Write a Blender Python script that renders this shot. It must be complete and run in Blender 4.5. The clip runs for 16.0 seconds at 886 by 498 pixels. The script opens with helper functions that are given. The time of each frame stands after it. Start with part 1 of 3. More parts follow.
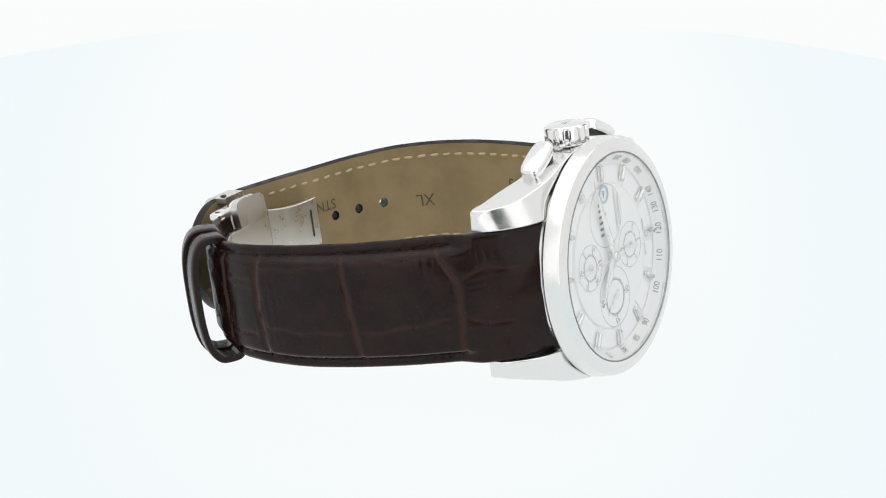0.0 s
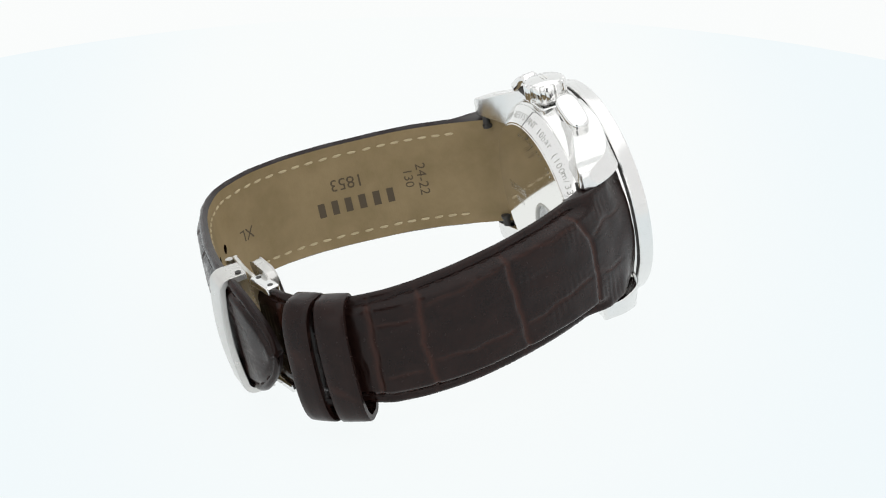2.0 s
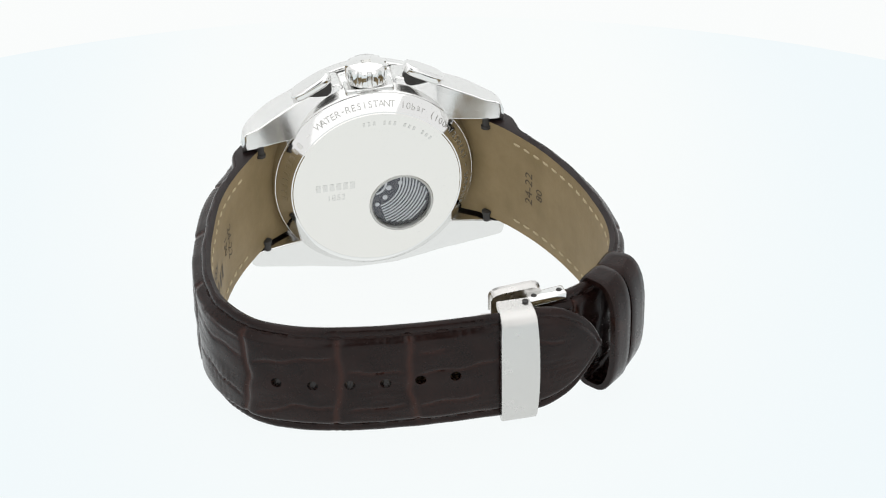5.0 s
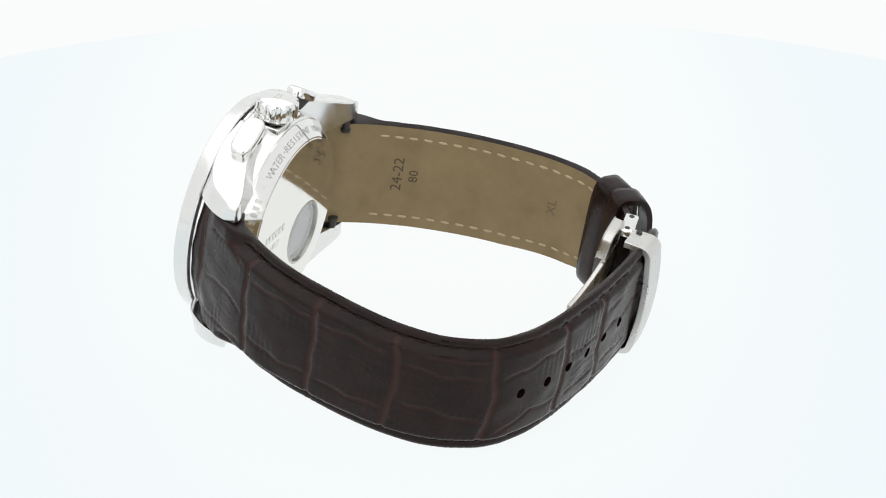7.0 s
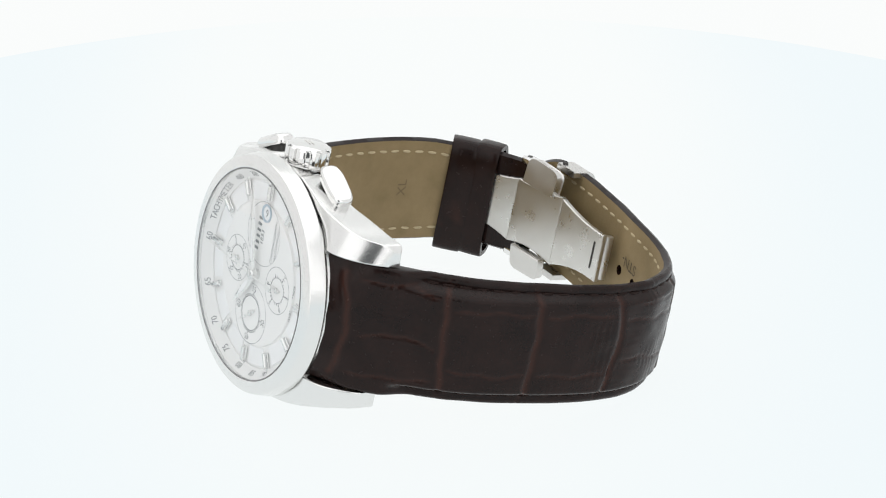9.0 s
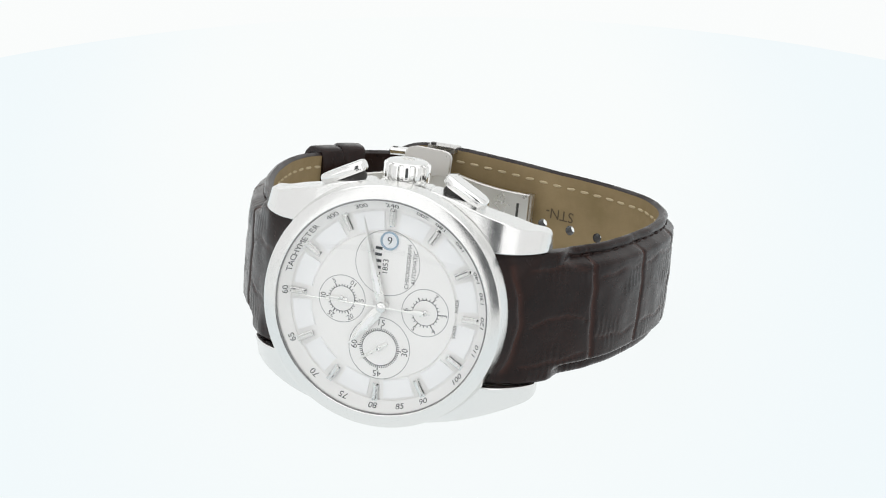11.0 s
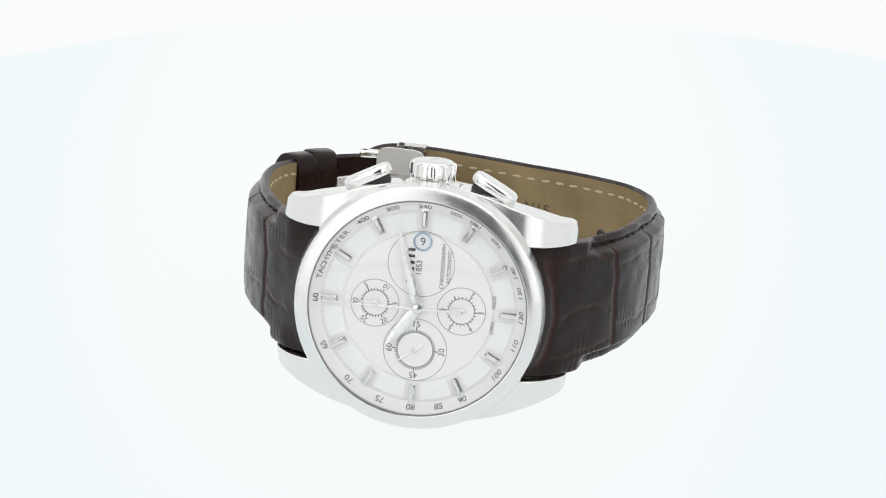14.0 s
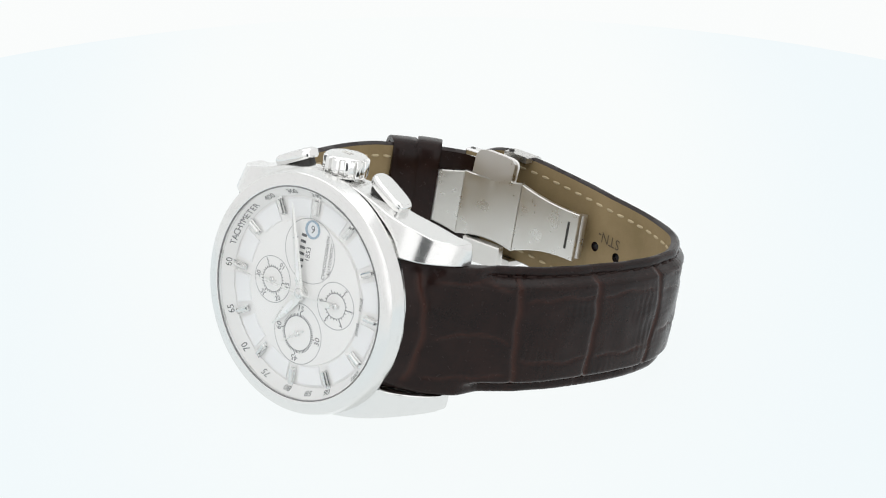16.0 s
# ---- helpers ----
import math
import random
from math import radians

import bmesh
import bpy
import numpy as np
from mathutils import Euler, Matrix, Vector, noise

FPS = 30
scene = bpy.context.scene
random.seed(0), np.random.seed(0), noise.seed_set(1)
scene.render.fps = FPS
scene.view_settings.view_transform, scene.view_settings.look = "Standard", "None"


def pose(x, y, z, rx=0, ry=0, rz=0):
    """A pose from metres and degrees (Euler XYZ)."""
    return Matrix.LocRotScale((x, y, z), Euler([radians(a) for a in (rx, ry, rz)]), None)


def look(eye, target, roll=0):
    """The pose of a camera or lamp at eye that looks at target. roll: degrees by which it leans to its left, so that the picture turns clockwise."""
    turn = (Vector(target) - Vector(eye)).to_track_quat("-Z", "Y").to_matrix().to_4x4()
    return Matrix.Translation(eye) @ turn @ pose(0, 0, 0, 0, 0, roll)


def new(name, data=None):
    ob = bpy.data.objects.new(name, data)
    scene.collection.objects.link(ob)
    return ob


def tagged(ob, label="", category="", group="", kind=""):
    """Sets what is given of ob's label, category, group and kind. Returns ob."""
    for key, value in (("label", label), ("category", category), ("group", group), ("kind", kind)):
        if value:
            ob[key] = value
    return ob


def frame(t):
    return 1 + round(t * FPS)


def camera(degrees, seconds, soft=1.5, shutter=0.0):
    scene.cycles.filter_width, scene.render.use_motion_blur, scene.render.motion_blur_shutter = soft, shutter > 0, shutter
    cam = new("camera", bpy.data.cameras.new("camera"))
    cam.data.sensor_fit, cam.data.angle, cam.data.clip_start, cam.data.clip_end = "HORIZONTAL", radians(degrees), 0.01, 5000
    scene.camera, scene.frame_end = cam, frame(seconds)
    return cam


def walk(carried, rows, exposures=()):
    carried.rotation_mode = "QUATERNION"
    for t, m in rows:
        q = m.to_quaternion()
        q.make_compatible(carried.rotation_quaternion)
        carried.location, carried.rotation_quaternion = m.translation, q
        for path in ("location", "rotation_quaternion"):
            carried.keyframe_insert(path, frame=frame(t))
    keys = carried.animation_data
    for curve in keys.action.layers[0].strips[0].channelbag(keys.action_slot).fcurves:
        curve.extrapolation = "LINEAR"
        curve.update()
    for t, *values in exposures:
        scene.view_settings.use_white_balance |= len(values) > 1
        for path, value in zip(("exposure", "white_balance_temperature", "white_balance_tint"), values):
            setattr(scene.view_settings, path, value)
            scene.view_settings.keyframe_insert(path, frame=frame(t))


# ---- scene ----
# A wristwatch lies on its side on a white light-table turntable inside a light tent.
MM = 0.001
LIFT = 0.0189          # height of the turning axis' origin over the table top

# camera: fixed on a tripod, looking down on the turntable
cam = camera(21.97, 16.0, soft=1.1)
EYE = Vector((0.0, -0.38594, 0.16821 + LIFT))
VIEW = Vector((0.0084879, 0.91668404, -0.39952262))
walk(cam, [(0.0, look(EYE, EYE + VIEW, -0.218)), (16.0, look(EYE, EYE + VIEW, -0.218))])

# turn of the table in degrees, by the second
TURN = [(0.0, -301.84), (0.5, -289.0), (1.0, -275.4), (1.5, -262.4), (2.0, -248.45), (2.5, -235.4), (3.0, -221.7),
        (3.5, -208.6), (4.0, -194.9), (4.5, -181.85), (5.0, -167.95), (5.5, -154.4), (6.0, -140.5), (6.5, -126.7),
        (7.0, -112.8), (7.5, -99.0), (8.0, -84.85), (8.5, -71.5), (9.0, -58.2), (9.5, -45.9), (10.0, -34.8),
        (10.5, -25.0), (11.0, -16.75), (11.5, -10.27), (12.0, -4.76), (12.5, -0.83), (13.0, 0.33), (13.5, -2.66),
        (14.0, -7.55), (14.5, -13.34), (15.0, -21.0), (15.5, -29.6), (16.0, -40.0)]

# how the watch lies on the table: its axes (6 o'clock, back, crown) and its origin, the dial's centre
LIE = Matrix(((0.99843377, 0.00369023, 0.05582456, 0.00383764),
              (-0.01400815, 0.98252751, 0.18558949, -0.03654791),
              (-0.0541643, -0.18608082, 0.98104034, 0.00536153 + LIFT),
              (0, 0, 0, 1)))

# world: the dim studio outside the tent's camera opening
world = bpy.data.worlds.new("studio")
scene.world = world
world.use_nodes = True
world.node_tree.nodes["Background"].inputs[0].default_value = (0.80, 0.84, 0.86, 1)
world.node_tree.nodes["Background"].inputs[1].default_value = 0.12
ROOF_LIGHT = 1.42
SIDE_LIGHT = 0.92
FRONT_LIGHT = 1.26
TABLE_LIGHT = 1.0


# ---- materials ----
def material(name, color, rough=0.5, metal=0.0, **more):
    m = bpy.data.materials.new(name)
    m.use_nodes = True
    b = m.node_tree.nodes["Principled BSDF"]
    b.inputs["Base Color"].default_value = (*color, 1)
    b.inputs["Roughness"].default_value = rough
    b.inputs["Metallic"].default_value = metal
    for key, value in more.items():
        b.inputs[key.replace("_", " ")].default_value = value
    return m


def node(m, kind, **sets):
    n = m.node_tree.nodes.new(kind)
    for key, value in sets.items():
        n.inputs[key.replace("_", " ")].default_value = value
    return n


def link(m, a, out, b, into):
    m.node_tree.links.new(a.outputs[out], b.inputs[into])


def mapped(m, scale):
    c = node(m, "ShaderNodeTexCoord")
    p = node(m, "ShaderNodeMapping", Scale=scale)
    link(m, c, "Object", p, "Vector")
    return p


def bump(m, src, out, strength, distance, after=None):
    n = node(m, "ShaderNodeBump", Strength=strength, Distance=distance)
    link(m, src, out, n, "Height")
    if after:
        link(m, after, "Normal", n, "Normal")
    link(m, n, "Normal", m.node_tree.nodes["Principled BSDF"], "Normal")
    return n


def ramp(m, src, out, stops):
    n = node(m, "ShaderNodeValToRGB")
    while len(n.color_ramp.elements) < len(stops):
        n.color_ramp.elements.new(0.5)
    for e, (p, c) in zip(n.color_ramp.elements, stops):
        e.position, e.color = p, (*c, 1)
    link(m, src, out, n, "Fac")
    return n


def noise_tex(m, scale, detail=4.0, vector=(1, 1, 1), rough=0.6):
    p = mapped(m, vector)
    n = node(m, "ShaderNodeTexNoise", Scale=scale, Detail=detail, Roughness=rough)
    link(m, p, "Vector", n, "Vector")
    return n


def steel(name, color, rough):
    m = material(name, color, rough, 1.0)
    b = m.node_tree.nodes["Principled BSDF"]
    smudge = noise_tex(m, 260, 3)
    r = ramp(m, smudge, "Fac", [(0.35, (rough * 0.8,) * 3), (0.75, (rough * 1.25 + 0.01,) * 3)])
    link(m, r, "Color", b, "Roughness")
    return m


POLISHED = steel("polished steel", (0.81, 0.81, 0.80), 0.08)
BEZEL_STEEL = steel("polished bezel steel", (0.79, 0.79, 0.78), 0.20)
CASE_STEEL = steel("softly polished case steel", (0.79, 0.79, 0.78), 0.20)
SATIN = steel("brushed steel", (0.64, 0.63, 0.61), 0.32)
BRUSH_Z = steel("lengthwise brushed steel", (0.68, 0.67, 0.645), 0.32)
BACK_STEEL = steel("mirror polished case back steel", (0.83, 0.82, 0.79), 0.07)
POINTER_STEEL = steel("pale satin pointer steel", (0.84, 0.84, 0.82), 0.30)
MARKER = steel("marker steel", (0.76, 0.76, 0.75), 0.06)
# near-black tone in place of shade in grooves and gaps; also on pins
RECESS_SHADE = material("painted recess shade", (0.03, 0.028, 0.026), 0.6)
INK = material("dark grey dial print", (0.055, 0.06, 0.065), 0.6)
ETCH = material("etched grey", (0.52, 0.52, 0.50), 0.45, 0.9)
ETCH_PALE = material("pale etched steel", (0.75, 0.745, 0.72), 0.25, 1.0)
STAMP = material("dark heat stamp", (0.07, 0.05, 0.028), 0.7)
STAMP_FAINT = material("worn heat stamp", (0.15, 0.105, 0.052), 0.65)
DATE_RING = material("blue-grey date frame", (0.34, 0.45, 0.55), 0.3, 0.5)
DATE_WHITE = material("white date disc", (0.82, 0.84, 0.86), 0.5)
CORE = material("movement dark plate", (0.075, 0.08, 0.095), 0.35, 0.6)
STRIPE = material("polished movement stripe", (0.55, 0.57, 0.60), 0.3, 0.8)


def leather_material():
    m = material("embossed dark brown leather", (0.02, 0.012, 0.011), 0.42)
    b = m.node_tree.nodes["Principled BSDF"]
    b.inputs["Specular IOR Level"].default_value = 0.20
    cloud = noise_tex(m, 180, 5)
    tone = ramp(m, cloud, "Fac", [(0.3, (0.0080, 0.0036, 0.0030)), (0.7, (0.0165, 0.0072, 0.0058))])
    seam = node(m, "ShaderNodeAttribute")
    seam.attribute_name = "crease"
    mix = node(m, "ShaderNodeMix")
    mix.data_type = "RGBA"
    link(m, seam, "Fac", mix, "Factor")
    link(m, tone, "Color", mix, "A")
    mix.inputs["B"].default_value = (0.037, 0.0140, 0.0097, 1)
    link(m, mix, "Result", b, "Base Color")
    r = ramp(m, noise_tex(m, 900, 3), "Fac", [(0.3, (0.17,) * 3), (0.75, (0.30,) * 3)])
    link(m, r, "Color", b, "Roughness")
    pores = node(m, "ShaderNodeTexVoronoi", Scale=2600.0)
    link(m, mapped(m, (1, 1, 1)), "Vector", pores, "Vector")
    first = bump(m, pores, "Distance", 0.14, 0.00005)
    bump(m, noise_tex(m, 700, 4), "Fac", 0.20, 0.00015, first)
    return m


def lining_material():
    m = material("tan leather lining", (0.25, 0.185, 0.092), 0.6)
    b = m.node_tree.nodes["Principled BSDF"]
    b.inputs["Specular IOR Level"].default_value = 0.3
    cloud = noise_tex(m, 120, 6)
    tone = ramp(m, cloud, "Fac", [(0.3, (0.205, 0.150, 0.072)), (0.72, (0.285, 0.212, 0.112))])
    link(m, tone, "Color", b, "Base Color")
    pores = node(m, "ShaderNodeTexVoronoi", Scale=3200.0)
    link(m, mapped(m, (1, 1, 1)), "Vector", pores, "Vector")
    first = bump(m, pores, "Distance", 0.25, 0.00005)
    bump(m, noise_tex(m, 1.0, 3, (500, 500, 60)), "Fac", 0.4, 0.00012, first)
    return m


def dial_material():
    m = material("silver white dial", (0.89, 0.885, 0.872), 0.42, 0.0)
    bump(m, noise_tex(m, 5000, 2), "Fac", 0.05, 0.00002)
    return m


LEATHER = leather_material()
LINING = lining_material()
EDGE = material("painted dark leather edge", (0.014, 0.0085, 0.008), 0.35, Specular_IOR_Level=0.25)
THREAD_DARK = material("dark brown thread", (0.018, 0.009, 0.0075), 0.7, Specular_IOR_Level=0.2)
THREAD_PALE = material("cream thread", (0.46, 0.38, 0.24), 0.8)
DIAL = dial_material()
PEARL = material("bright white dial panel", (0.90, 0.905, 0.91), 0.35)


def clear_glass(name, base):
    """Thin clear glass: light goes straight through, with the mirror gloss of its surface."""
    m = bpy.data.materials.new(name)
    m.use_nodes = True
    m.node_tree.nodes.clear()
    out = node(m, "ShaderNodeOutputMaterial")
    see = node(m, "ShaderNodeBsdfTransparent")
    shine = node(m, "ShaderNodeBsdfGlossy", Roughness=0.01)
    mix = node(m, "ShaderNodeMixShader")
    rim = node(m, "ShaderNodeLayerWeight", Blend=0.5)
    steep = node(m, "ShaderNodeMath")
    steep.operation = "POWER"
    link(m, rim, "Facing", steep, 0)
    steep.inputs[1].default_value = 2.0
    gloss = node(m, "ShaderNodeMath")
    gloss.operation = "MULTIPLY_ADD"
    link(m, steep, "Value", gloss, 0)
    gloss.inputs[1].default_value = 1.0 - base
    gloss.inputs[2].default_value = base
    link(m, gloss, "Value", mix, 0)
    link(m, see, "BSDF", mix, 1)
    link(m, shine, "BSDF", mix, 2)
    link(m, mix, "Shader", out, "Surface")
    return m


RIM_PLASTIC = material("white rim plastic", (0.8, 0.81, 0.81), 0.4)
CRYSTAL = clear_glass("sapphire crystal", 0.035)


def glow(name, color, strength, inner=None):
    """A diffusing sheet that emits its own light; inner: colour of a paler light pool painted into it."""
    m = bpy.data.materials.new(name)
    m.use_nodes = True
    b = m.node_tree.nodes["Principled BSDF"]
    b.inputs["Roughness"].default_value = 0.7
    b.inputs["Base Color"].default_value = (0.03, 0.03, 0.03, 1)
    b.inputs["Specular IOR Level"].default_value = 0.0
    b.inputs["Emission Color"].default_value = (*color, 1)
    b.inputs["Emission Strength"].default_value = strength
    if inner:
        # pool of light painted into the emission colour, drawn out towards the back
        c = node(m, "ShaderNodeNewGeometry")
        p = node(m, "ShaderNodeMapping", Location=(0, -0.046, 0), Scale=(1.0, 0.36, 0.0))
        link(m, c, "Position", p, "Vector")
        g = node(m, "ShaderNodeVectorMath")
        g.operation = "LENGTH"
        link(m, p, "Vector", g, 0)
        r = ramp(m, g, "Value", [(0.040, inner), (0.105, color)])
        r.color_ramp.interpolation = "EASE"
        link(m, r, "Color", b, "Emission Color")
    return m


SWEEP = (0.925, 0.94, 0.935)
TABLE_GLOW = glow("glowing white acrylic with painted light pool", (0.848, 0.912, 0.934), TABLE_LIGHT, (0.915, 0.94, 0.935))
# the backdrop is no lamp: even emission stands in for light falling on it
SWEEP_GLOW = glow("self-glowing white backdrop", SWEEP, 1.0)
ROOF_GLOW = glow("lit tent roof", (1.0, 1.0, 1.0), ROOF_LIGHT)
FRONT_GLOW = glow("lit front cloth", (1.0, 1.0, 1.0), FRONT_LIGHT)
SIDE_GLOW = glow("lit tent cloth", (1.0, 1.0, 1.0), SIDE_LIGHT)


# ---- mesh helpers (all in millimetres of the watch, scaled when linked) ----
def part(name, bm, mat, parent=None, label="", smooth=35.0, scale=MM, even_normals=False):
    """Links a bmesh as one mesh object under a thing or a part."""
    bmesh.ops.recalc_face_normals(bm, faces=bm.faces[:])
    if scale != 1:
        bmesh.ops.scale(bm, vec=(scale,) * 3, verts=bm.verts[:])
    me = bpy.data.meshes.new(name)
    bm.to_mesh(me)
    bm.free()
    for one in (mat if isinstance(mat, (list, tuple)) else (mat,)):
        me.materials.append(one)
    if smooth:
        me.polygons.foreach_set("use_smooth", [True] * len(me.polygons))
        me.set_sharp_from_angle(angle=radians(smooth))
    ob = new(name, me)
    ob.parent = parent
    if even_normals:
        ob.modifiers.new("weighted", "WEIGHTED_NORMAL").keep_sharp = True
    if label:
        tagged(ob, label)
    return ob


def rings(bm, loops, closed=True, cap_start=False, cap_end=False, mat=0):
    """Skins a row of equally long loops of points."""
    made = [[bm.verts.new(p) for p in loop] for loop in loops]
    n = len(made[0])
    for a, b in zip(made, made[1:]):
        for i in range(n if closed else n - 1):
            j = (i + 1) % n
            bm.faces.new((a[i], a[j], b[j], b[i])).material_index = mat
    if cap_start:
        bm.faces.new(made[0][::-1]).material_index = mat
    if cap_end:
        bm.faces.new(made[-1]).material_index = mat
    return made


def lathe(profile, n=128, centre=(0, 0), caps=(False, False), bm=None):
    """Turns (radius, y) points round an axis along y through centre (x, z)."""
    bm = bm or bmesh.new()
    loops = [[(centre[0] + r * math.cos(2 * math.pi * k / n), y, centre[1] + r * math.sin(2 * math.pi * k / n))
              for k in range(n)] for r, y in profile]
    rings(bm, loops, True, *caps)
    return bm


def lathe_any(profile, origin, axis, n=64, caps=(True, True), bm=None, wobble=None):
    """Turns (radius, height) points round any axis; wobble(k, r, h) gives the radius of fluted turnings."""
    bm = bm or bmesh.new()
    q = Vector((0, 0, 1)).rotation_difference(Vector(axis).normalized())
    loops = []
    for r, h in profile:
        loop = []
        for k in range(n):
            a = 2 * math.pi * k / n
            rr = wobble(a, r, h) if wobble else r
            loop.append(Vector(origin) + q @ Vector((rr * math.cos(a), rr * math.sin(a), h)))
        loops.append(loop)
    rings(bm, loops, True, *caps)
    return bm


def box(bm, centre, size, turn=None, bevel=0.0, segments=2):
    """A bevelled block added to a bmesh."""
    made = bmesh.ops.create_cube(bm, size=1.0)["verts"]
    bmesh.ops.scale(bm, vec=size, verts=made)
    if bevel:
        edges = list({e for v in made for e in v.link_edges})
        out = bmesh.ops.bevel(bm, geom=edges, offset=bevel, segments=segments, affect="EDGES", profile=0.5)
        made = list({v for f in out["faces"] for v in f.verts} | {v for v in made if v.is_valid})
    m = Matrix.Translation(centre) @ (turn.to_4x4() if turn else Matrix.Identity(4))
    bmesh.ops.transform(bm, matrix=m, verts=made)
    return made


def plate(bm, outline, base, u, v, thick, bevel=0.15, holes=()):
    """A flat plate from a 2D outline, laid by two axes, with a chamfered rim."""
    u, v = Vector(u).normalized(), Vector(v).normalized()
    w = u.cross(v)
    pts = [Vector(p) for p in outline]
    mid = sum(pts, Vector((0, 0))) / len(pts)

    def ring(inset, h):
        out = []
        n = len(pts)
        for i in range(n):
            a, b, c = pts[i - 1], pts[i], pts[(i + 1) % n]
            d = ((b - a).normalized() + (c - b).normalized())
            d = d.normalized() if d.length > 1e-6 else (c - b).normalized()
            inward = Vector((-d.y, d.x))
            if inward.dot(mid - b) < 0:
                inward = -inward
            q = b + inward * inset
            out.append(Vector(base) + u * q.x + v * q.y + w * h)
        return out
    rings(bm, [ring(bevel, 0), ring(0, bevel), ring(0, thick - bevel), ring(bevel, thick)], True, True, True)
    return bm


# ---- lettering ----
GLYPHS = {}


def glyph(body):
    """Vertices, faces and width of a piece of lettering one unit high, middle at the origin."""
    if body not in GLYPHS:
        cu = bpy.data.curves.new("lettering", "FONT")
        cu.body, cu.size, cu.resolution_u = body, 1.0, 3
        cu.align_x, cu.align_y = "CENTER", "CENTER"
        ob = bpy.data.objects.new("lettering", cu)
        scene.collection.objects.link(ob)
        bpy.context.view_layer.update()
        me = bpy.data.meshes.new_from_object(ob.evaluated_get(bpy.context.evaluated_depsgraph_get()))
        vs = [v.co.copy() for v in me.vertices]
        xs = [v.x for v in vs] or [0]
        ys = [v.y for v in vs] or [0]
        mx, my = (max(xs) + min(xs)) / 2, (max(ys) + min(ys)) / 2
        GLYPHS[body] = ([Vector((v.x - mx, v.y - my)) for v in vs], [tuple(p.vertices) for p in me.polygons],
                        max(xs) - min(xs))
        bpy.data.objects.remove(ob)
        bpy.data.curves.remove(cu)
        bpy.data.meshes.remove(me)
    return GLYPHS[body]


def letter(bm, body, size, at, u, v, bend=None):
    """Adds lettering; size: cap height in mm. bend: a function that lays a local (x, y) on a curved surface."""
    vs, fs, _ = glyph(body)
    k = size / 0.69
    u, v, at = Vector(u), Vector(v), Vector(at)
    made = [bm.verts.new(bend(p.x * k, p.y * k) if bend else at + u * p.x * k + v * p.y * k) for p in vs]
    for f in fs:
        try:
            bm.faces.new([made[i] for i in f])
        except ValueError:
            pass


def bars(bm, count, height, length, at, u, v, gap=0.25, bend=None):
    """Plain bars in place of lettering."""
    w = length / count
    for i in range(count):
        x0 = -length / 2 + i * w
        x1 = x0 + w * (1 - gap)
        q = [(x0, -height / 2), (x1, -height / 2), (x1, height / 2), (x0, height / 2)]
        vs = [bm.verts.new(bend(*p) if bend else Vector(at) + Vector(u) * p[0] + Vector(v) * p[1]) for p in q]
        bm.faces.new(vs)


# ---- the setting ----
def disc(name, radius, z, thick, mat, label="", category="", kind=""):
    bm = bmesh.new()
    loops = [[(r * math.cos(2 * math.pi * k / 192), r * math.sin(2 * math.pi * k / 192), h) for k in range(192)]
             for r, h in ((radius, z - thick), (radius, z - 0.001), (radius - 0.001, z))]
    rings(bm, loops, True, True, True)
    return tagged(part(name, bm, mat, smooth=30, scale=1), label, category, kind=kind)


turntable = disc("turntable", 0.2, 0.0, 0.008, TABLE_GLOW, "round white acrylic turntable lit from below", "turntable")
bm = bmesh.new()
rings(bm, [[(r * math.cos(k * math.pi / 96), r * math.sin(k * math.pi / 96), h) for k in range(192)]
           for r, h in ((0.2, -0.0068), (0.2016, -0.0066), (0.2018, -0.0024), (0.2, -0.0022))], True)
part("rim", bm, RIM_PLASTIC, turntable, "white plastic rim band", 30, scale=1)


def backdrop():
    """White sweep: flat under the turntable, then curving up behind it; its emission replaces lighting."""
    bm = bmesh.new()
    path = [(-1.2, -0.012), (0.9, -0.012)]
    path += [(0.9 + 0.5 * math.sin(a), -0.012 + 0.5 * (1 - math.cos(a))) for a in [k * math.pi / 24 for k in range(1, 13)]]
    path += [(1.4, 1.6)]
    rings(bm, [[(x, y, z) for y, z in path] for x in (-1.5, 1.5)], closed=False)
    tagged(part("backdrop", bm, SWEEP_GLOW, smooth=40, scale=1), "seamless white backdrop sweep, glowing in place of lighting", "backdrop", kind="structure")


def light_tent():
    """Cloth walls and roof round the table, open in front where the camera looks in."""
    bm = bmesh.new()
    for x in (-1.3, 1.3):
        box(bm, (x, 0.0, 0.8), (0.02, 2.3, 1.6))
    tagged(part("wall_tent", bm, SIDE_GLOW, smooth=0, scale=1), "white translucent light tent walls", "wall", kind="structure")
    bm = bmesh.new()
    box(bm, (-0.76, -1.16, 0.8), (1.06, 0.02, 1.6))
    box(bm, (0.76, -1.16, 0.8), (1.06, 0.02, 1.6))
    box(bm, (0, -1.16, 1.2), (0.46, 0.02, 0.8))
    tagged(part("wall_front", bm, FRONT_GLOW, smooth=0, scale=1), "white tent front cloth with a camera slit", "wall", kind="structure")
    bm = bmesh.new()
    box(bm, (0, 0.1, 1.62), (2.7, 2.6, 0.02))
    tagged(part("ceiling", bm, ROOF_GLOW, smooth=0, scale=1), "white translucent light tent roof", "ceiling", kind="structure")


backdrop()
light_tent()

# ---- the watch ----
watch = new("wristwatch")
tagged(watch, "steel chronograph wristwatch with white dial and dark brown embossed leather strap", "wristwatch")


def clock(a, r, y=0.0):
    """Place at a clock angle (degrees from 12, clockwise) and a radius on the dial side."""
    a = radians(a)
    return Vector((-r * math.cos(a), y, r * math.sin(a)))


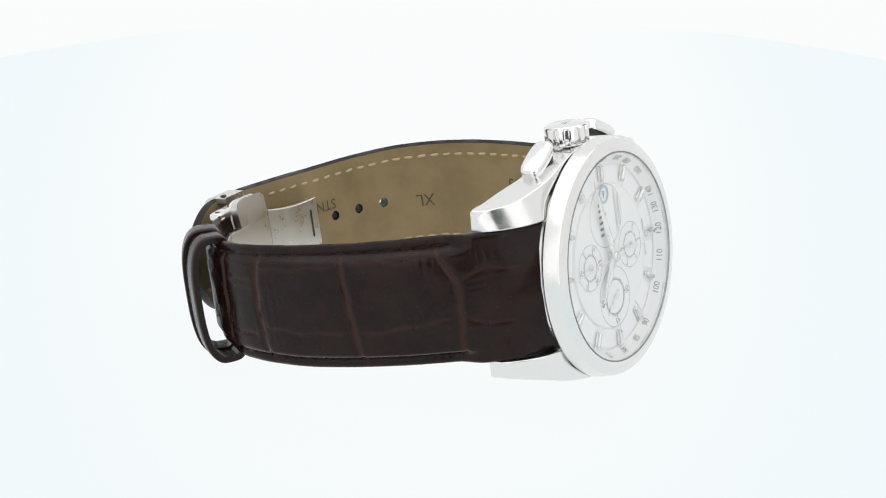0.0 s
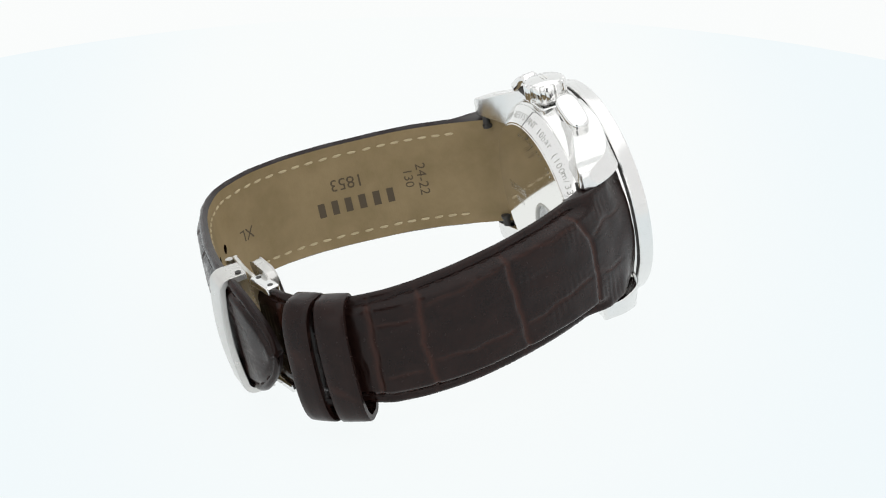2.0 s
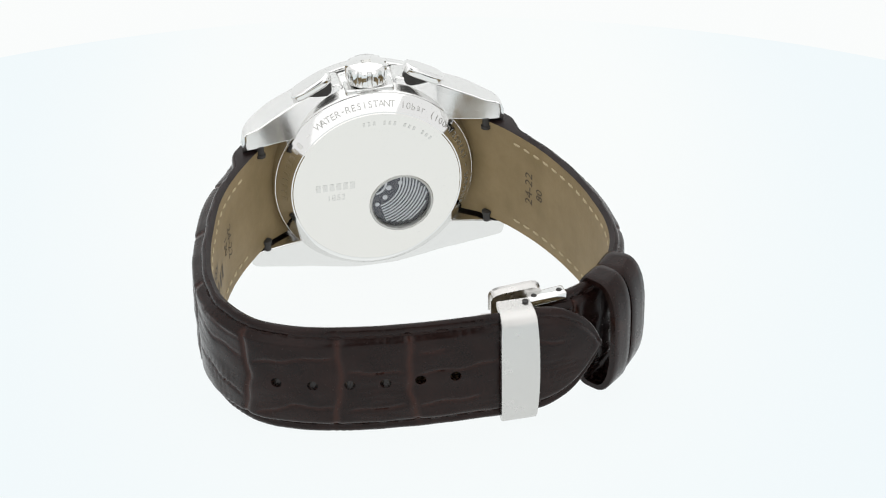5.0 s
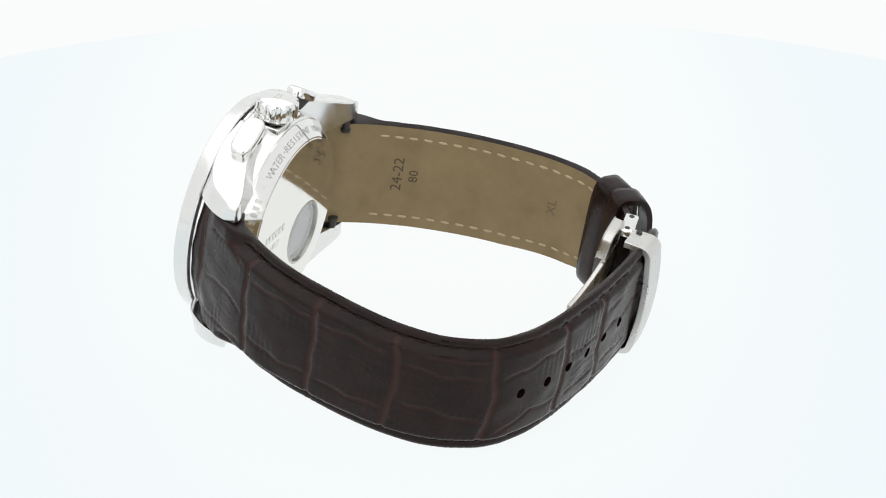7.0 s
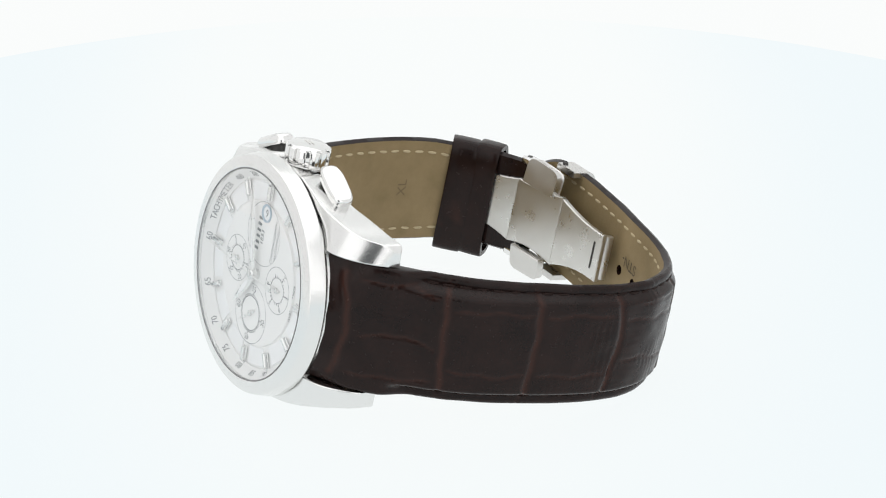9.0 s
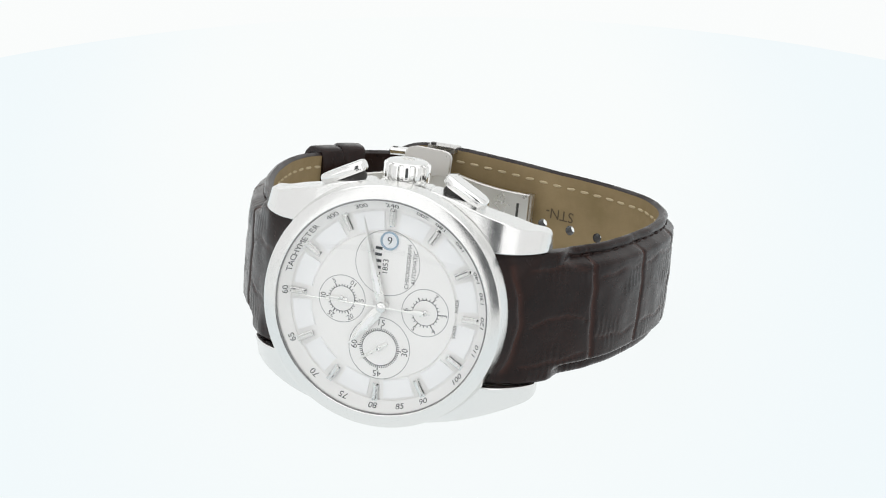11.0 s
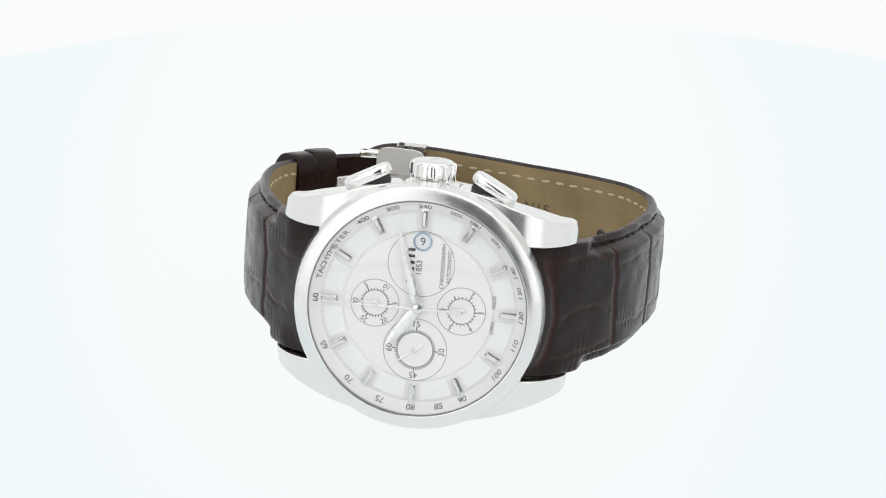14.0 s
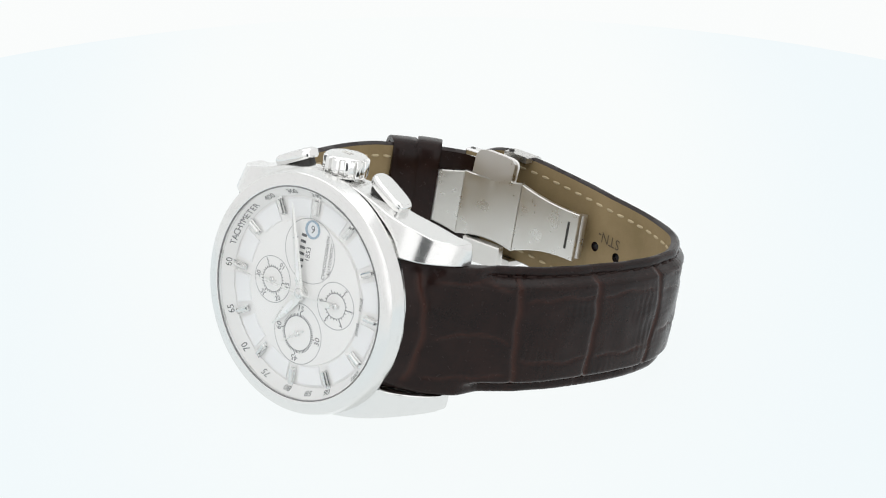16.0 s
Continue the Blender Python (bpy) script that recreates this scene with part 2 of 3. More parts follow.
def clock_axes(a, inward=False):
    """Reading and upright directions of lettering at a clock angle."""
    a = radians(a)
    k = -1 if inward else 1
    return Vector((math.sin(a), 0, math.cos(a))) * k, Vector((-math.cos(a), 0, math.sin(a))) * k


# the case: a round core with a long shoulder on the crown side and one on the other, ending in the lugs
def smooth_step(a, b, x):
    t = min(1.0, max(0.0, (x - a) / (b - a)))
    return t * t * (3 - 2 * t)


def spread(keys, x):
    """Smooth interpolation through (x, value) keys."""
    for (x0, v0), (x1, v1) in zip(keys, keys[1:]):
        if x <= x1:
            return v0 + (v1 - v0) * smooth_step(x0, x1, x)
    return keys[-1][1]


def even(keys, x):
    """Straight interpolation through (x, value) keys."""
    return float(np.interp(x, [k[0] for k in keys], [k[1] for k in keys]))


def flow(keys, x):
    """Cubic interpolation through (x, value) keys, with no overshoot at the ends."""
    xs, vs = [k[0] for k in keys], [k[1] for k in keys]
    i = min(max(int(np.searchsorted(xs, x)) - 1, 0), len(xs) - 2)

    def slope(j):
        if j == 0 or j == len(xs) - 1:
            a, b = (0, 1) if j == 0 else (j - 1, j)
            return (vs[b] - vs[a]) / (xs[b] - xs[a])
        return (vs[j + 1] - vs[j - 1]) / (xs[j + 1] - xs[j - 1])
    h = xs[i + 1] - xs[i]
    t = min(1.0, max(0.0, (x - xs[i]) / h))
    return ((2 * t ** 3 - 3 * t * t + 1) * vs[i] + (t ** 3 - 2 * t * t + t) * h * slope(i)
            + (3 * t * t - 2 * t ** 3) * vs[i + 1] + (t ** 3 - t * t) * h * slope(i + 1))


def shoulder(bm, side):
    """One flank of the case with its two lugs: cross sections along x."""
    if side > 0:
        outer = [(0, 19.6), (4.4, 19.6), (5.4, 20.5), (7.5, 20.2), (11, 19.3), (15, 17.9), (19, 16.7), (22, 15.7), (24.2, 15.3), (25.0, 14.7), (25.35, 13.6)]
    else:
        outer = [(0, 20.6), (4, 20.5), (8, 19.9), (12, 19.0), (16, 17.9), (20, 16.5), (22.5, 15.6), (24.2, 15.0), (25.0, 14.5), (25.35, 13.6)]
    front = [(0, 1.6), (12, 1.6), (15, 1.65), (18, 1.8), (20, 2.4), (22, 3.8), (24, 6.2), (25.0, 8.0), (25.35, 9.0)]
    back = [(0, 9.6), (13, 9.7), (18, 10.6), (22, 11.6), (24.6, 12.1), (25.35, 11.7)]
    xs = np.concatenate([np.linspace(-25.35, -22, 22), np.linspace(-21.7, 21.7, 90), np.linspace(22, 25.35, 22)])
    loops = []
    for x in xs:
        a = abs(x)
        z0, z1, y0, y1 = 11.65, flow(outer, a), flow(front, a), flow(back, a)
        r = min(0.30, (z1 - z0) * 0.3, (y1 - y0) * 0.3)
        slope = 1.5 * smooth_step(12, 21, a)
        loop = []
        hollow = (1.0 if side > 0 else 0.25) * even([(0, 3.0), (8, 2.9), (13, 2.3), (17, 1.3), (22, 0.4), (25.35, 0.1)], a)
        for cy, cz, a0 in ((y1 - r - hollow, z1 - r, 0), (y0 + r + slope, z1 - r, 90), (y0 + r, z0 + r, 180), (y1 - r, z0 + r, 270)):
            for k in range(4):
                t = radians(a0 + 30 * k)
                loop.append((x, cy + r * math.cos(t), side * (cz + r * math.sin(t))))
        loops.append(loop)
    rings(bm, loops, True, True, True)


bm = lathe([(19.5, 1.2), (20.6, 1.3), (20.75, 1.7), (20.75, 4.6), (19.7, 8.9), (19.45, 9.3), (17.8, 9.5)], 144, caps=(True, True))
shoulder(bm, 1)
shoulder(bm, -1)
box(bm, (0, 5.6, 18.9), (9.4, 6.6, 2.6), bevel=0.4)
case = part("case", bm, CASE_STEEL, watch, "polished steel watch case with sloping lugs", 50, even_normals=True)
for side, a in ((1, 0), (-1, 0)):
    for sx in (1, -1):
        bm = lathe_any([(0.7, 0), (0.7, 1.6), (0.95, 1.65), (0.95, 2.2), (0.5, 2.4)], (sx * 21.9, 11.2, side * 11.8), (0, 0, -side), 20)
        part("spring_bar_end", bm, RECESS_SHADE, case)

# the groove under the bezel, its shade painted as a near-black band
part("bezel_groove_shade", lathe([(20.75, 0.9), (20.75, 1.75)], 144), RECESS_SHADE, watch)
part("case_rim", lathe([(20.5, 1.7), (20.75, 1.72), (20.9, 1.85), (20.9, 2.3), (20.7, 2.5)], 160), POLISHED, case, smooth=30)

SEAL = material("grey seal", (0.20, 0.20, 0.20), 0.5)

# bezel and glass
bm = lathe([(18.32, -0.9), (18.42, -1.75), (18.62, -2.02), (18.8, -2.08), (19.6, -1.98), (20.55, -1.72), (20.82, -1.6), (20.98, -1.42),
            (21.2, -0.4), (21.4, 0.7), (21.45, 1.15), (21.3, 1.4), (20.4, 1.45)], 192)
part("bezel", bm, BEZEL_STEEL, watch, "wide polished steel bezel with a sharp front edge", 24, even_normals=True)


def facing(ob, y):
    """Turns an open sheet so that its faces look along y."""
    me = ob.data
    if sum(f.normal.y * f.area for f in me.polygons) * y < 0:
        me.flip_normals()
    return ob


bm = lathe([(18.6, -1.9), (18.4, -2.12), (16.0, -2.22), (8.0, -2.3), (0.02, -2.33)], 128)
crystal = facing(part("crystal", bm, CRYSTAL, watch, "clear sapphire watch glass", 30), -1)
crystal.visible_shadow = False
part("glass_seal", lathe([(18.44, -1.8), (18.47, -2.10), (18.62, -2.12), (18.66, -1.9)], 160), SEAL, watch, "thin grey seal round the glass")

# dial: sunk centre disc, panel ring, sloping tachymeter flange
bm = lathe([(18.7, 1.2), (17.3, 0.45), (12.75, 0.45), (12.6, 0.02), (12.4, 0.0), (0.02, 0.0)], 192)
dial = part("dial", bm, DIAL, watch, "silver white chronograph dial")
bm = lathe([(18.7, 1.0), (16.75, 0.4), (16.75, 0.2), (16.9, 0.12), (18.3, -1.35), (18.5, -1.4), (18.6, 0.9)], 192)
flange = part("flange", bm, DIAL, dial, "white sloping tachymeter ring")

FL_U = Vector((1.40, 1.47)).normalized()      # along the slope: outward, forward


def on_flange(body, a, r, size, inward, bm):
    u, v = clock_axes(a)
    d = clock(a, 1.0)
    up = (d * FL_U.x + Vector((0, -FL_U.y, 0)))
    k = (r - 16.9) / FL_U.x
    at = clock(a, 16.9, 0.12) + up * k + (d * -FL_U.y + Vector((0, -FL_U.x, 0))) * 0.05
    s = -1 if inward else 1
    letter(bm, body, size, at, u * s, up * s)


for value in (400, 300, 240, 200, 180, 160, 140, 130, 120, 110, 100, 90, 85, 80, 75, 70, 65, 60):
    bm = bmesh.new()
    a = (360.0 * 60 / value) % 360
    inward = 100 < a < 262
    text = str(value)
    n = len(text)
    for i, ch in enumerate(text):
        off = (i - (n - 1) / 2) * 2.55 * (-1 if inward else 1)
        on_flange(ch, a + off, 17.55, 1.12, inward, bm)
    part("numeral", bm, INK, dial)
bm = bmesh.new()
for i, ch in enumerate("TACHYMETER"):
    on_flange(ch, 12.5 + i * 3.3, 17.55, 1.12, False, bm)
part("scale_lettering", bm, INK, dial)

# applied hour bars, and bright panels between them
bar_mesh = None
for h in range(12):
    bm = bmesh.new()
    box(bm, (0, 0, 0), (0.80, 0.85, 2.75), bevel=0.2, segments=1)
    box(bm, (0, 0.32, 0.25), (1.10, 0.25, 3.4), bevel=0.05, segments=1)
    u, v = clock_axes(h * 30)
    m = Matrix((u, Vector((0, 1, 0)), v)).transposed().to_4x4()
    bmesh.ops.transform(bm, matrix=Matrix.Translation(clock(h * 30, 15.25, -0.15)) @ m, verts=bm.verts[:])
    part("hour_marker", bm, MARKER, dial, "polished steel hour bar", 20)
    bm = bmesh.new()
    loops = []
    for k in range(13):
        a = h * 30 + 5.2 + k * (19.6 / 12)
        loops.append([clock(a, r, y) for r, y in ((13.0, 0.45), (13.05, 0.30), (13.2, 0.22), (16.2, 0.22), (16.35, 0.30), (16.4, 0.45))])
    rings(bm, loops, False)
    for end in (loops[0], loops[-1]):
        bm.faces.new([bm.verts.new(p) for p in end])
    part("dial_panel", bm, PEARL, dial, "bright white dial panel", 20)


def ring_line(r, centre, width=0.07, y=-0.03, parent=None, name="printed_ring", gap=None):
    bm = bmesh.new()
    n = 120
    loops = [[], []]
    for k in range(n + 1):
        a = 2 * math.pi * k / n
        for row, rr in zip(loops, (r - width, r + width)):
            row.append((centre[0] + rr * math.cos(a), y, centre[1] + rr * math.sin(a)))
    rings(bm, loops, closed=False)
    return part(name, bm, INK_SOFT, parent, smooth=0)


INK_SOFT = material("grey dial line", (0.26, 0.265, 0.27), 0.5)


def ticks(centre, r, count, long_each, short, long, parent, width=0.07, skip=()):
    bm = bmesh.new()
    n = 100
    rings(bm, [[(centre[0] + rr * math.cos(2 * math.pi * k / n), -0.035, centre[1] + rr * math.sin(2 * math.pi * k / n))
                for k in range(n)] for rr in (r - 0.05, r + 0.05)])
    for k in range(count):
        if k in skip:
            continue
        a = 360 * k / count
        u, v = clock_axes(a)
        c = Vector((centre[0], -0.04, centre[1]))
        l = long if k % long_each == 0 else short
        w = width * (1.25 if k % long_each == 0 else 1.0)
        bm.faces.new([bm.verts.new(c + v * q + u * p) for p, q in ((-w, r), (w, r), (w, r + l), (-w, r + l))])
    part("tick_ring", bm, INK, parent, smooth=0)


def subdial(centre, r_out, r_tick, count, each, numerals, r_num, size, long):
    """A counter: sunk snailed disc, printed rings, numerals."""
    bm = lathe([(r_out, -0.015), (r_tick - 0.2, -0.015), (r_tick - 0.35, -0.005), (0.02, -0.005)], 96, centre)
    sub = part("counter", bm, DIAL, dial, "small round chronograph counter")
    ring_line(r_out, centre, 0.05, parent=sub)
    ticks(centre, r_tick, count, each, long * 0.55, long, sub)
    for a, text in numerals:
        bm = bmesh.new()
        u, v = clock_axes(a)
        k = -1 if 90 < a < 262 else 1
        letter(bm, text, size, Vector((centre[0], -0.04, centre[1])) + v * r_num, u * k, v * k)
        part("numeral", bm, INK, sub)
    return sub


minutes = subdial((-7.38, 0.0), 4.1, 2.2, 30, 5, [(a, str(a // 12)) for a in (60, 120, 180, 240, 300)] + [(0, "30")], 3.4, 0.85, 0.65)
hours = subdial((7.38, 0.0), 4.1, 2.2, 24, 4, [(a, str(a // 60)) for a in (120, 180, 240, 300)] + [(0, "6")], 3.4, 0.9, 0.65)
seconds = subdial((0.0, -7.5), 5.4, 3.05, 60, 15, [(0, "60"), (90, "15"), (180, "30"), (270, "45")], 4.5, 1.05, 0.85)

# brand plate circle with the date
ring_line(5.65, (0.0, 7.5), 0.045, parent=dial, name="brand_circle")
U12, V12 = Vector((0, 0, 1)), Vector((-1, 0, 0))
bm = bmesh.new()
bars(bm, 6, 1.2, 6.6, (-1.75, -0.03, 7.4), U12, V12, 0.55)
part("brand_mark", bm, INK, dial, "dark grey brand mark", 0)
for text, size, x, z in (("1853", 0.95, -0.35, 6.9), ("CHRONOGRAPH", 0.70, 3.65, 7.4), ("AUTOMATIC", 0.70, 4.75, 7.4),
                         ("MADE", 0.6, 12.75, 2.1), ("SWISS", 0.6, 12.75, -2.4)):
    bm = bmesh.new()
    letter(bm, text, size, (x, -0.03, z), U12, V12)
    part("dial_lettering", bm, INK, dial, smooth=0)
bm = lathe([(1.62, -0.02), (1.62, -0.22), (1.5, -0.28), (1.32, -0.24), (1.28, -0.02)], 64, (0, 11.36))
date = part("date_window", bm, DATE_RING, dial, "round blue-grey framed date window")
bm = lathe([(1.3, -0.02), (0.02, -0.02)], 48, (0, 11.36))
part("date_disc", bm, DATE_WHITE, date)
bm = bmesh.new()
letter(bm, "9", 1.35, (0, -0.05, 11.36), (1, 0, 0), (0, 0, 1))
part("numeral", bm, INK, date)


# pointers
def pointer(name, angle, shape, y, thick, parent, mat=POINTER_STEEL, centre=(0, 0), label="", ridge=0.0):
    """A pointer from (half width, distance) points, with a raised middle line."""
    u, v = clock_axes(angle)
    c = Vector((centre[0], y, centre[1]))
    bm = bmesh.new()
    rows = []
    for w, d in shape:
        rows.append([c + v * d - u * w + Vector((0, 0, 0)), c + v * d - u * w - Vector((0, thick, 0)),
                     c + v * d - Vector((0, thick + ridge, 0)),
                     c + v * d + u * w - Vector((0, thick, 0)), c + v * d + u * w])
    rings(bm, rows, True, True, True)
    return part(name, bm, mat, parent, label, 15)


hour = pointer("hour_hand", 306, [(0.5, -1.2), (0.6, 0), (0.95, 2.0), (0.75, 5.5), (0.05, 9.0)], -0.75, 0.12, dial, label="faceted steel hour hand", ridge=0.14)
pointer("hand_inlay", 306, [(0.3, 2.4), (0.42, 3.2), (0.32, 5.4), (0.03, 6.8)], -0.98, 0.05, hour, PEARL, label="white luminous inlay")
minute = pointer("minute_hand", 73.2, [(0.5, -1.2), (0.55, 0), (0.8, 2.0), (0.62, 9.0), (0.05, 15.6)], -1.02, 0.10, dial, label="faceted steel minute hand", ridge=0.12)
pointer("hand_inlay", 73.2, [(0.22, 2.4), (0.36, 3.4), (0.27, 6.4), (0.03, 8.0)], -1.20, 0.05, minute, PEARL, label="white luminous inlay")
pointer("chronograph_hand", 359.2, [(0.42, -7.4), (0.5, -6.6), (0.42, -5.6), (0.16, -5.0), (0.16, 0), (0.11, 8), (0.05, 16.4)], -1.42, 0.08, dial, label="thin steel chronograph seconds hand", ridge=0.05)
bm = lathe_any([(0.95, 0), (0.95, 1.42), (0.8, 1.6), (0.45, 1.65), (0.45, 1.85), (0, 1.9)], (0, 0, 0), (0, -1, 0), 40)
part("centre_cap", bm, MARKER, dial, smooth=30)
for name, c, a, l, back in (("minute_counter_hand", (-7.38, 0), 0, 2.6, 0.9), ("hour_counter_hand", (7.38, 0), 0, 2.6, 0.9), ("small_seconds_hand", (0, -7.5), 323, 4.3, 1.7)):
    one = pointer(name, a, [(0.2, -back), (0.3, -back * 0.6), (0.22, 0), (0.2, l * 0.6), (0.04, l)], -0.2, 0.08, dial, centre=c, label="small steel counter hand", ridge=0.06)
    part("hub", lathe_any([(0.5, 0), (0.5, 0.4), (0.3, 0.5), (0.12, 0.42), (0, 0.42)], (c[0], 0, c[1]), (0, -1, 0), 28), MARKER, one)


# crown and pushers
def flute(a, r, h):
    return r - (0.55 * smooth_step(-0.1, 0.5, math.cos(12 * a)) if 0.3 < h < 3.3 else 0.0)


bm = lathe_any([(2.6, -1.6), (2.6, -0.05), (3.3, 0.0), (3.8, 0.2), (3.95, 0.35), (4.0, 0.5), (4.0, 3.1), (3.9, 3.25), (3.5, 3.42), (3.45, 3.5), (3.3, 3.62), (2.6, 3.72), (2.45, 3.8), (0, 3.95)],
               (0.1, 5.9, 20.55), (0, 0, 1), 144, wobble=flute)
crown = part("crown", bm, POLISHED, watch, "fluted polished steel winding crown", 40)
# tube coloured near-black for the shade under the crown
part("stem_tube", lathe_any([(2.3, 0), (2.3, 1.4)], (0.1, 5.9, 19.6), (0, 0, 1), 40), RECESS_SHADE, watch)
bm = bmesh.new()
for r in (0.45, 1.1):
    box(bm, (0.1, 5.9 + r - 0.8, 24.52), (1.9, 0.3, 0.08))
part("crown_emblem", bm, BACK_STEEL, crown, "plain raised emblem")


def pusher(sx):
    """A rounded oblong button on its collar, square to the case edge."""
    a = radians(28.0) * sx
    out = Vector((math.sin(a), 0, math.cos(a)))
    along = Vector((math.cos(a), 0, -math.sin(a)))
    base = Vector((out.x * 21.1, 5.8, out.z * 21.1))

    def oblong(hx, hy, h, n=40):
        loop = []
        for k in range(n):
            t = 2 * math.pi * k / n
            c, s = math.cos(t), math.sin(t)
            p = 2.0 / 3.2
            x = math.copysign(abs(c) ** p, c) * hx
            y = math.copysign(abs(s) ** p, s) * hy
            loop.append(base + along * x + Vector((0, 1, 0)) * y + out * h)
        return loop
    # collar's dark colour paints the shade in the gap below the button
    bm = bmesh.new()
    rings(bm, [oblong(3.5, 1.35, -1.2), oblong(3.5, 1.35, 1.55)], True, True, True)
    stem = part("pusher_collar", bm, RECESS_SHADE, watch)
    bm = bmesh.new()
    rings(bm, [oblong(3.3, 1.2, 1.2), oblong(3.9, 1.8, 1.22), oblong(4.2, 2.05, 1.5), oblong(4.25, 2.15, 2.4), oblong(4.05, 2.0, 2.85), oblong(3.6, 1.6, 3.12)], True, True, True)
    part("pusher", bm, POLISHED, watch, "oblong polished steel chronograph pusher", 40, even_normals=True)


pusher(-1)
pusher(1)

# case back: conical lettered ring, flat disc, window on the movement
bm = lathe([(19.3, 8.6), (19.35, 9.5), (19.15, 9.8), (16.75, 12.15), (16.5, 12.15)], 160)
back = part("case_back_ring", bm, POLISHED, watch, "polished case back ring with engraved lettering", 20)
bm = lathe([(16.55, 11.9), (16.5, 12.15), (16.35, 12.3), (6.35, 12.3), (6.2, 11.95), (5.75, 11.8)], 160)
# the disc's opening lies off the middle, round the window
for v in bm.verts:
    r = math.hypot(v.co.x, v.co.z)
    if r < 7:
        v.co.x -= 4.7
        v.co.z -= 4.35
cover = part("case_back", bm, BACK_STEEL, watch, "mirror-polished steel case back with a round movement window", 25)
WIN = (-4.7, -4.35)
bm = lathe([(6.36, 12.28), (6.2, 12.40), (5.85, 12.40), (5.7, 11.7)], 96, WIN)
window = part("window_rim", bm, ETCH, cover, "grey rim of the movement window")
bm = lathe([(5.8, 11.0), (0.02, 11.0)], 64, WIN)
part("movement_plate", bm, CORE, window, "dark grey movement plate")
bm = lathe([(5.78, 12.0), (4.0, 12.06), (0.02, 12.1)], 64, WIN)
pane = facing(part("window_glass", bm, CRYSTAL, window), 1)
pane.visible_shadow = False


def back_at(p, q, y):
    """A place on the back: p to the right and q up as seen from behind, from the window's middle."""
    return Vector((WIN[0] - p, y, WIN[1] + q))


for k in range(11):
    bm = bmesh.new()
    c = Vector((-5.4, 4.6))
    r = 5.5 + k * 0.62
    rows = []
    for i in range(25):
        a = radians(-75 + i * 5.2)
        p0 = c + Vector((math.cos(a), math.sin(a))) * r
        p1 = c + Vector((math.cos(a), math.sin(a))) * (r + 0.3)
        if p1.length < 5.6 and p0.length < 5.6:
            rows.append([back_at(*p0, 11.0), back_at(*p0, 11.2), back_at(*p1, 11.2), back_at(*p1, 11.0)])
    if len(rows) > 2:
        rings(bm, rows, True, True, True)
        part("rotor_stripe", bm, STRIPE, window, smooth=0)
    else:
        bm.free()
for p, q, r in ((-2.2, 3.1, 0.55), (-3.0, 1.0, 0.5), (-4.6, -0.4, 0.45), (0.1, 3.9, 0.45)):
    part("jewel", lathe_any([(r, 0), (r, 0.3), (r * 0.6, 0.35), (0, 0.3)], back_at(p, q, 10.9), (0, 1, 0), 20), STRIPE, window)
bm = bmesh.new()
rows = []
for i in range(16):
    a = radians(-80 + i * 8)
    rows.append([back_at(-5.2 + r * math.cos(a), 4.4 + r * math.sin(a), y) for r, y in ((2.3, 11.0), (2.3, 11.15), (2.7, 11.15), (2.7, 11.0))])
rings(bm, rows, True, True, True)
part("wheel_rim", bm, STRIPE, window, smooth=0)


def back_word(body, b0, r, y, size, mat, parent, step, tilt=0.0, name="engraving"):
    """Lettering round the back, clockwise from the angle b0 (degrees from the crown, seen from behind)."""
    bm = bmesh.new()
    for i, ch in enumerate(body + " "):
        if ch == " ":
            part(name, bm, mat, parent, smooth=0)
            bm = bmesh.new()
            continue
        b = radians(b0 + i * step)
        out = Vector((-math.sin(b), 0, math.cos(b)))
        u = Vector((-math.cos(b), 0, -math.sin(b)))
        v = out * math.cos(tilt) + Vector((0, -math.sin(tilt), 0))
        n = u.cross(v)
        if ch == "#":
            bars(bm, 1, size, size * 0.6, out * r + Vector((0, y, 0)) + n * 0.03, u, v, 0.1)
        else:
            letter(bm, ch, size, out * r + Vector((0, y, 0)) + n * 0.03, u, v)
    bm.free()


TILT = math.atan2(2.35, 2.4)
back_word("WATER-RESISTANT 10bar (100m/330ft) - SAPPHIRE", -36, 17.95, 10.98, 1.3, ETCH, back, 3.45, TILT)
back_word("########## -", -92, 17.95, 10.98, 1.35, ETCH_PALE, back, 4.3, TILT)
back_word("### ### ### ###", -8, 14.4, 12.31, 0.8, ETCH_PALE, cover, 4.0)
bm = bmesh.new()
bars(bm, 6, 1.5, 8.0, (7.9, 12.33, 1.2), (-1, 0, 0), (0, 0, 1), 0.3)
part("brand_mark", bm, ETCH_PALE, cover, "faint etched brand mark", 0)
bm = bmesh.new()
letter(bm, "1853", 1.3, (7.9, 12.33, -1.2), (-1, 0, 0), (0, 0, 1))
part("engraving", bm, ETCH_PALE, cover, smooth=0)


# ---- the strap ----
def curve_through(points, step=0.4):
    """Even steps along a smooth line: arc lengths and places."""
    P = np.array(points, float)
    Q = np.vstack([2 * P[0] - P[1], P, 2 * P[-1] - P[-2]])
    out = []
    for i in range(1, len(Q) - 2):
        a, b, c, d = Q[i - 1:i + 3]
        for t in np.linspace(0, 1, 40, endpoint=False):
            out.append(.5 * (2 * b + (c - a) * t + (2 * a - 5 * b + 4 * c - d) * t * t + (3 * b - a - 3 * c + d) * t ** 3))
    out.append(P[-1])
    out = np.array(out)
    s = np.r_[0, np.cumsum(np.hypot(*np.diff(out, axis=0).T))]
    at = np.linspace(0, s[-1], int(s[-1] / step) + 1)
    return at, np.stack([np.interp(at, s, out[:, 0]), np.interp(at, s, out[:, 1])], 1)


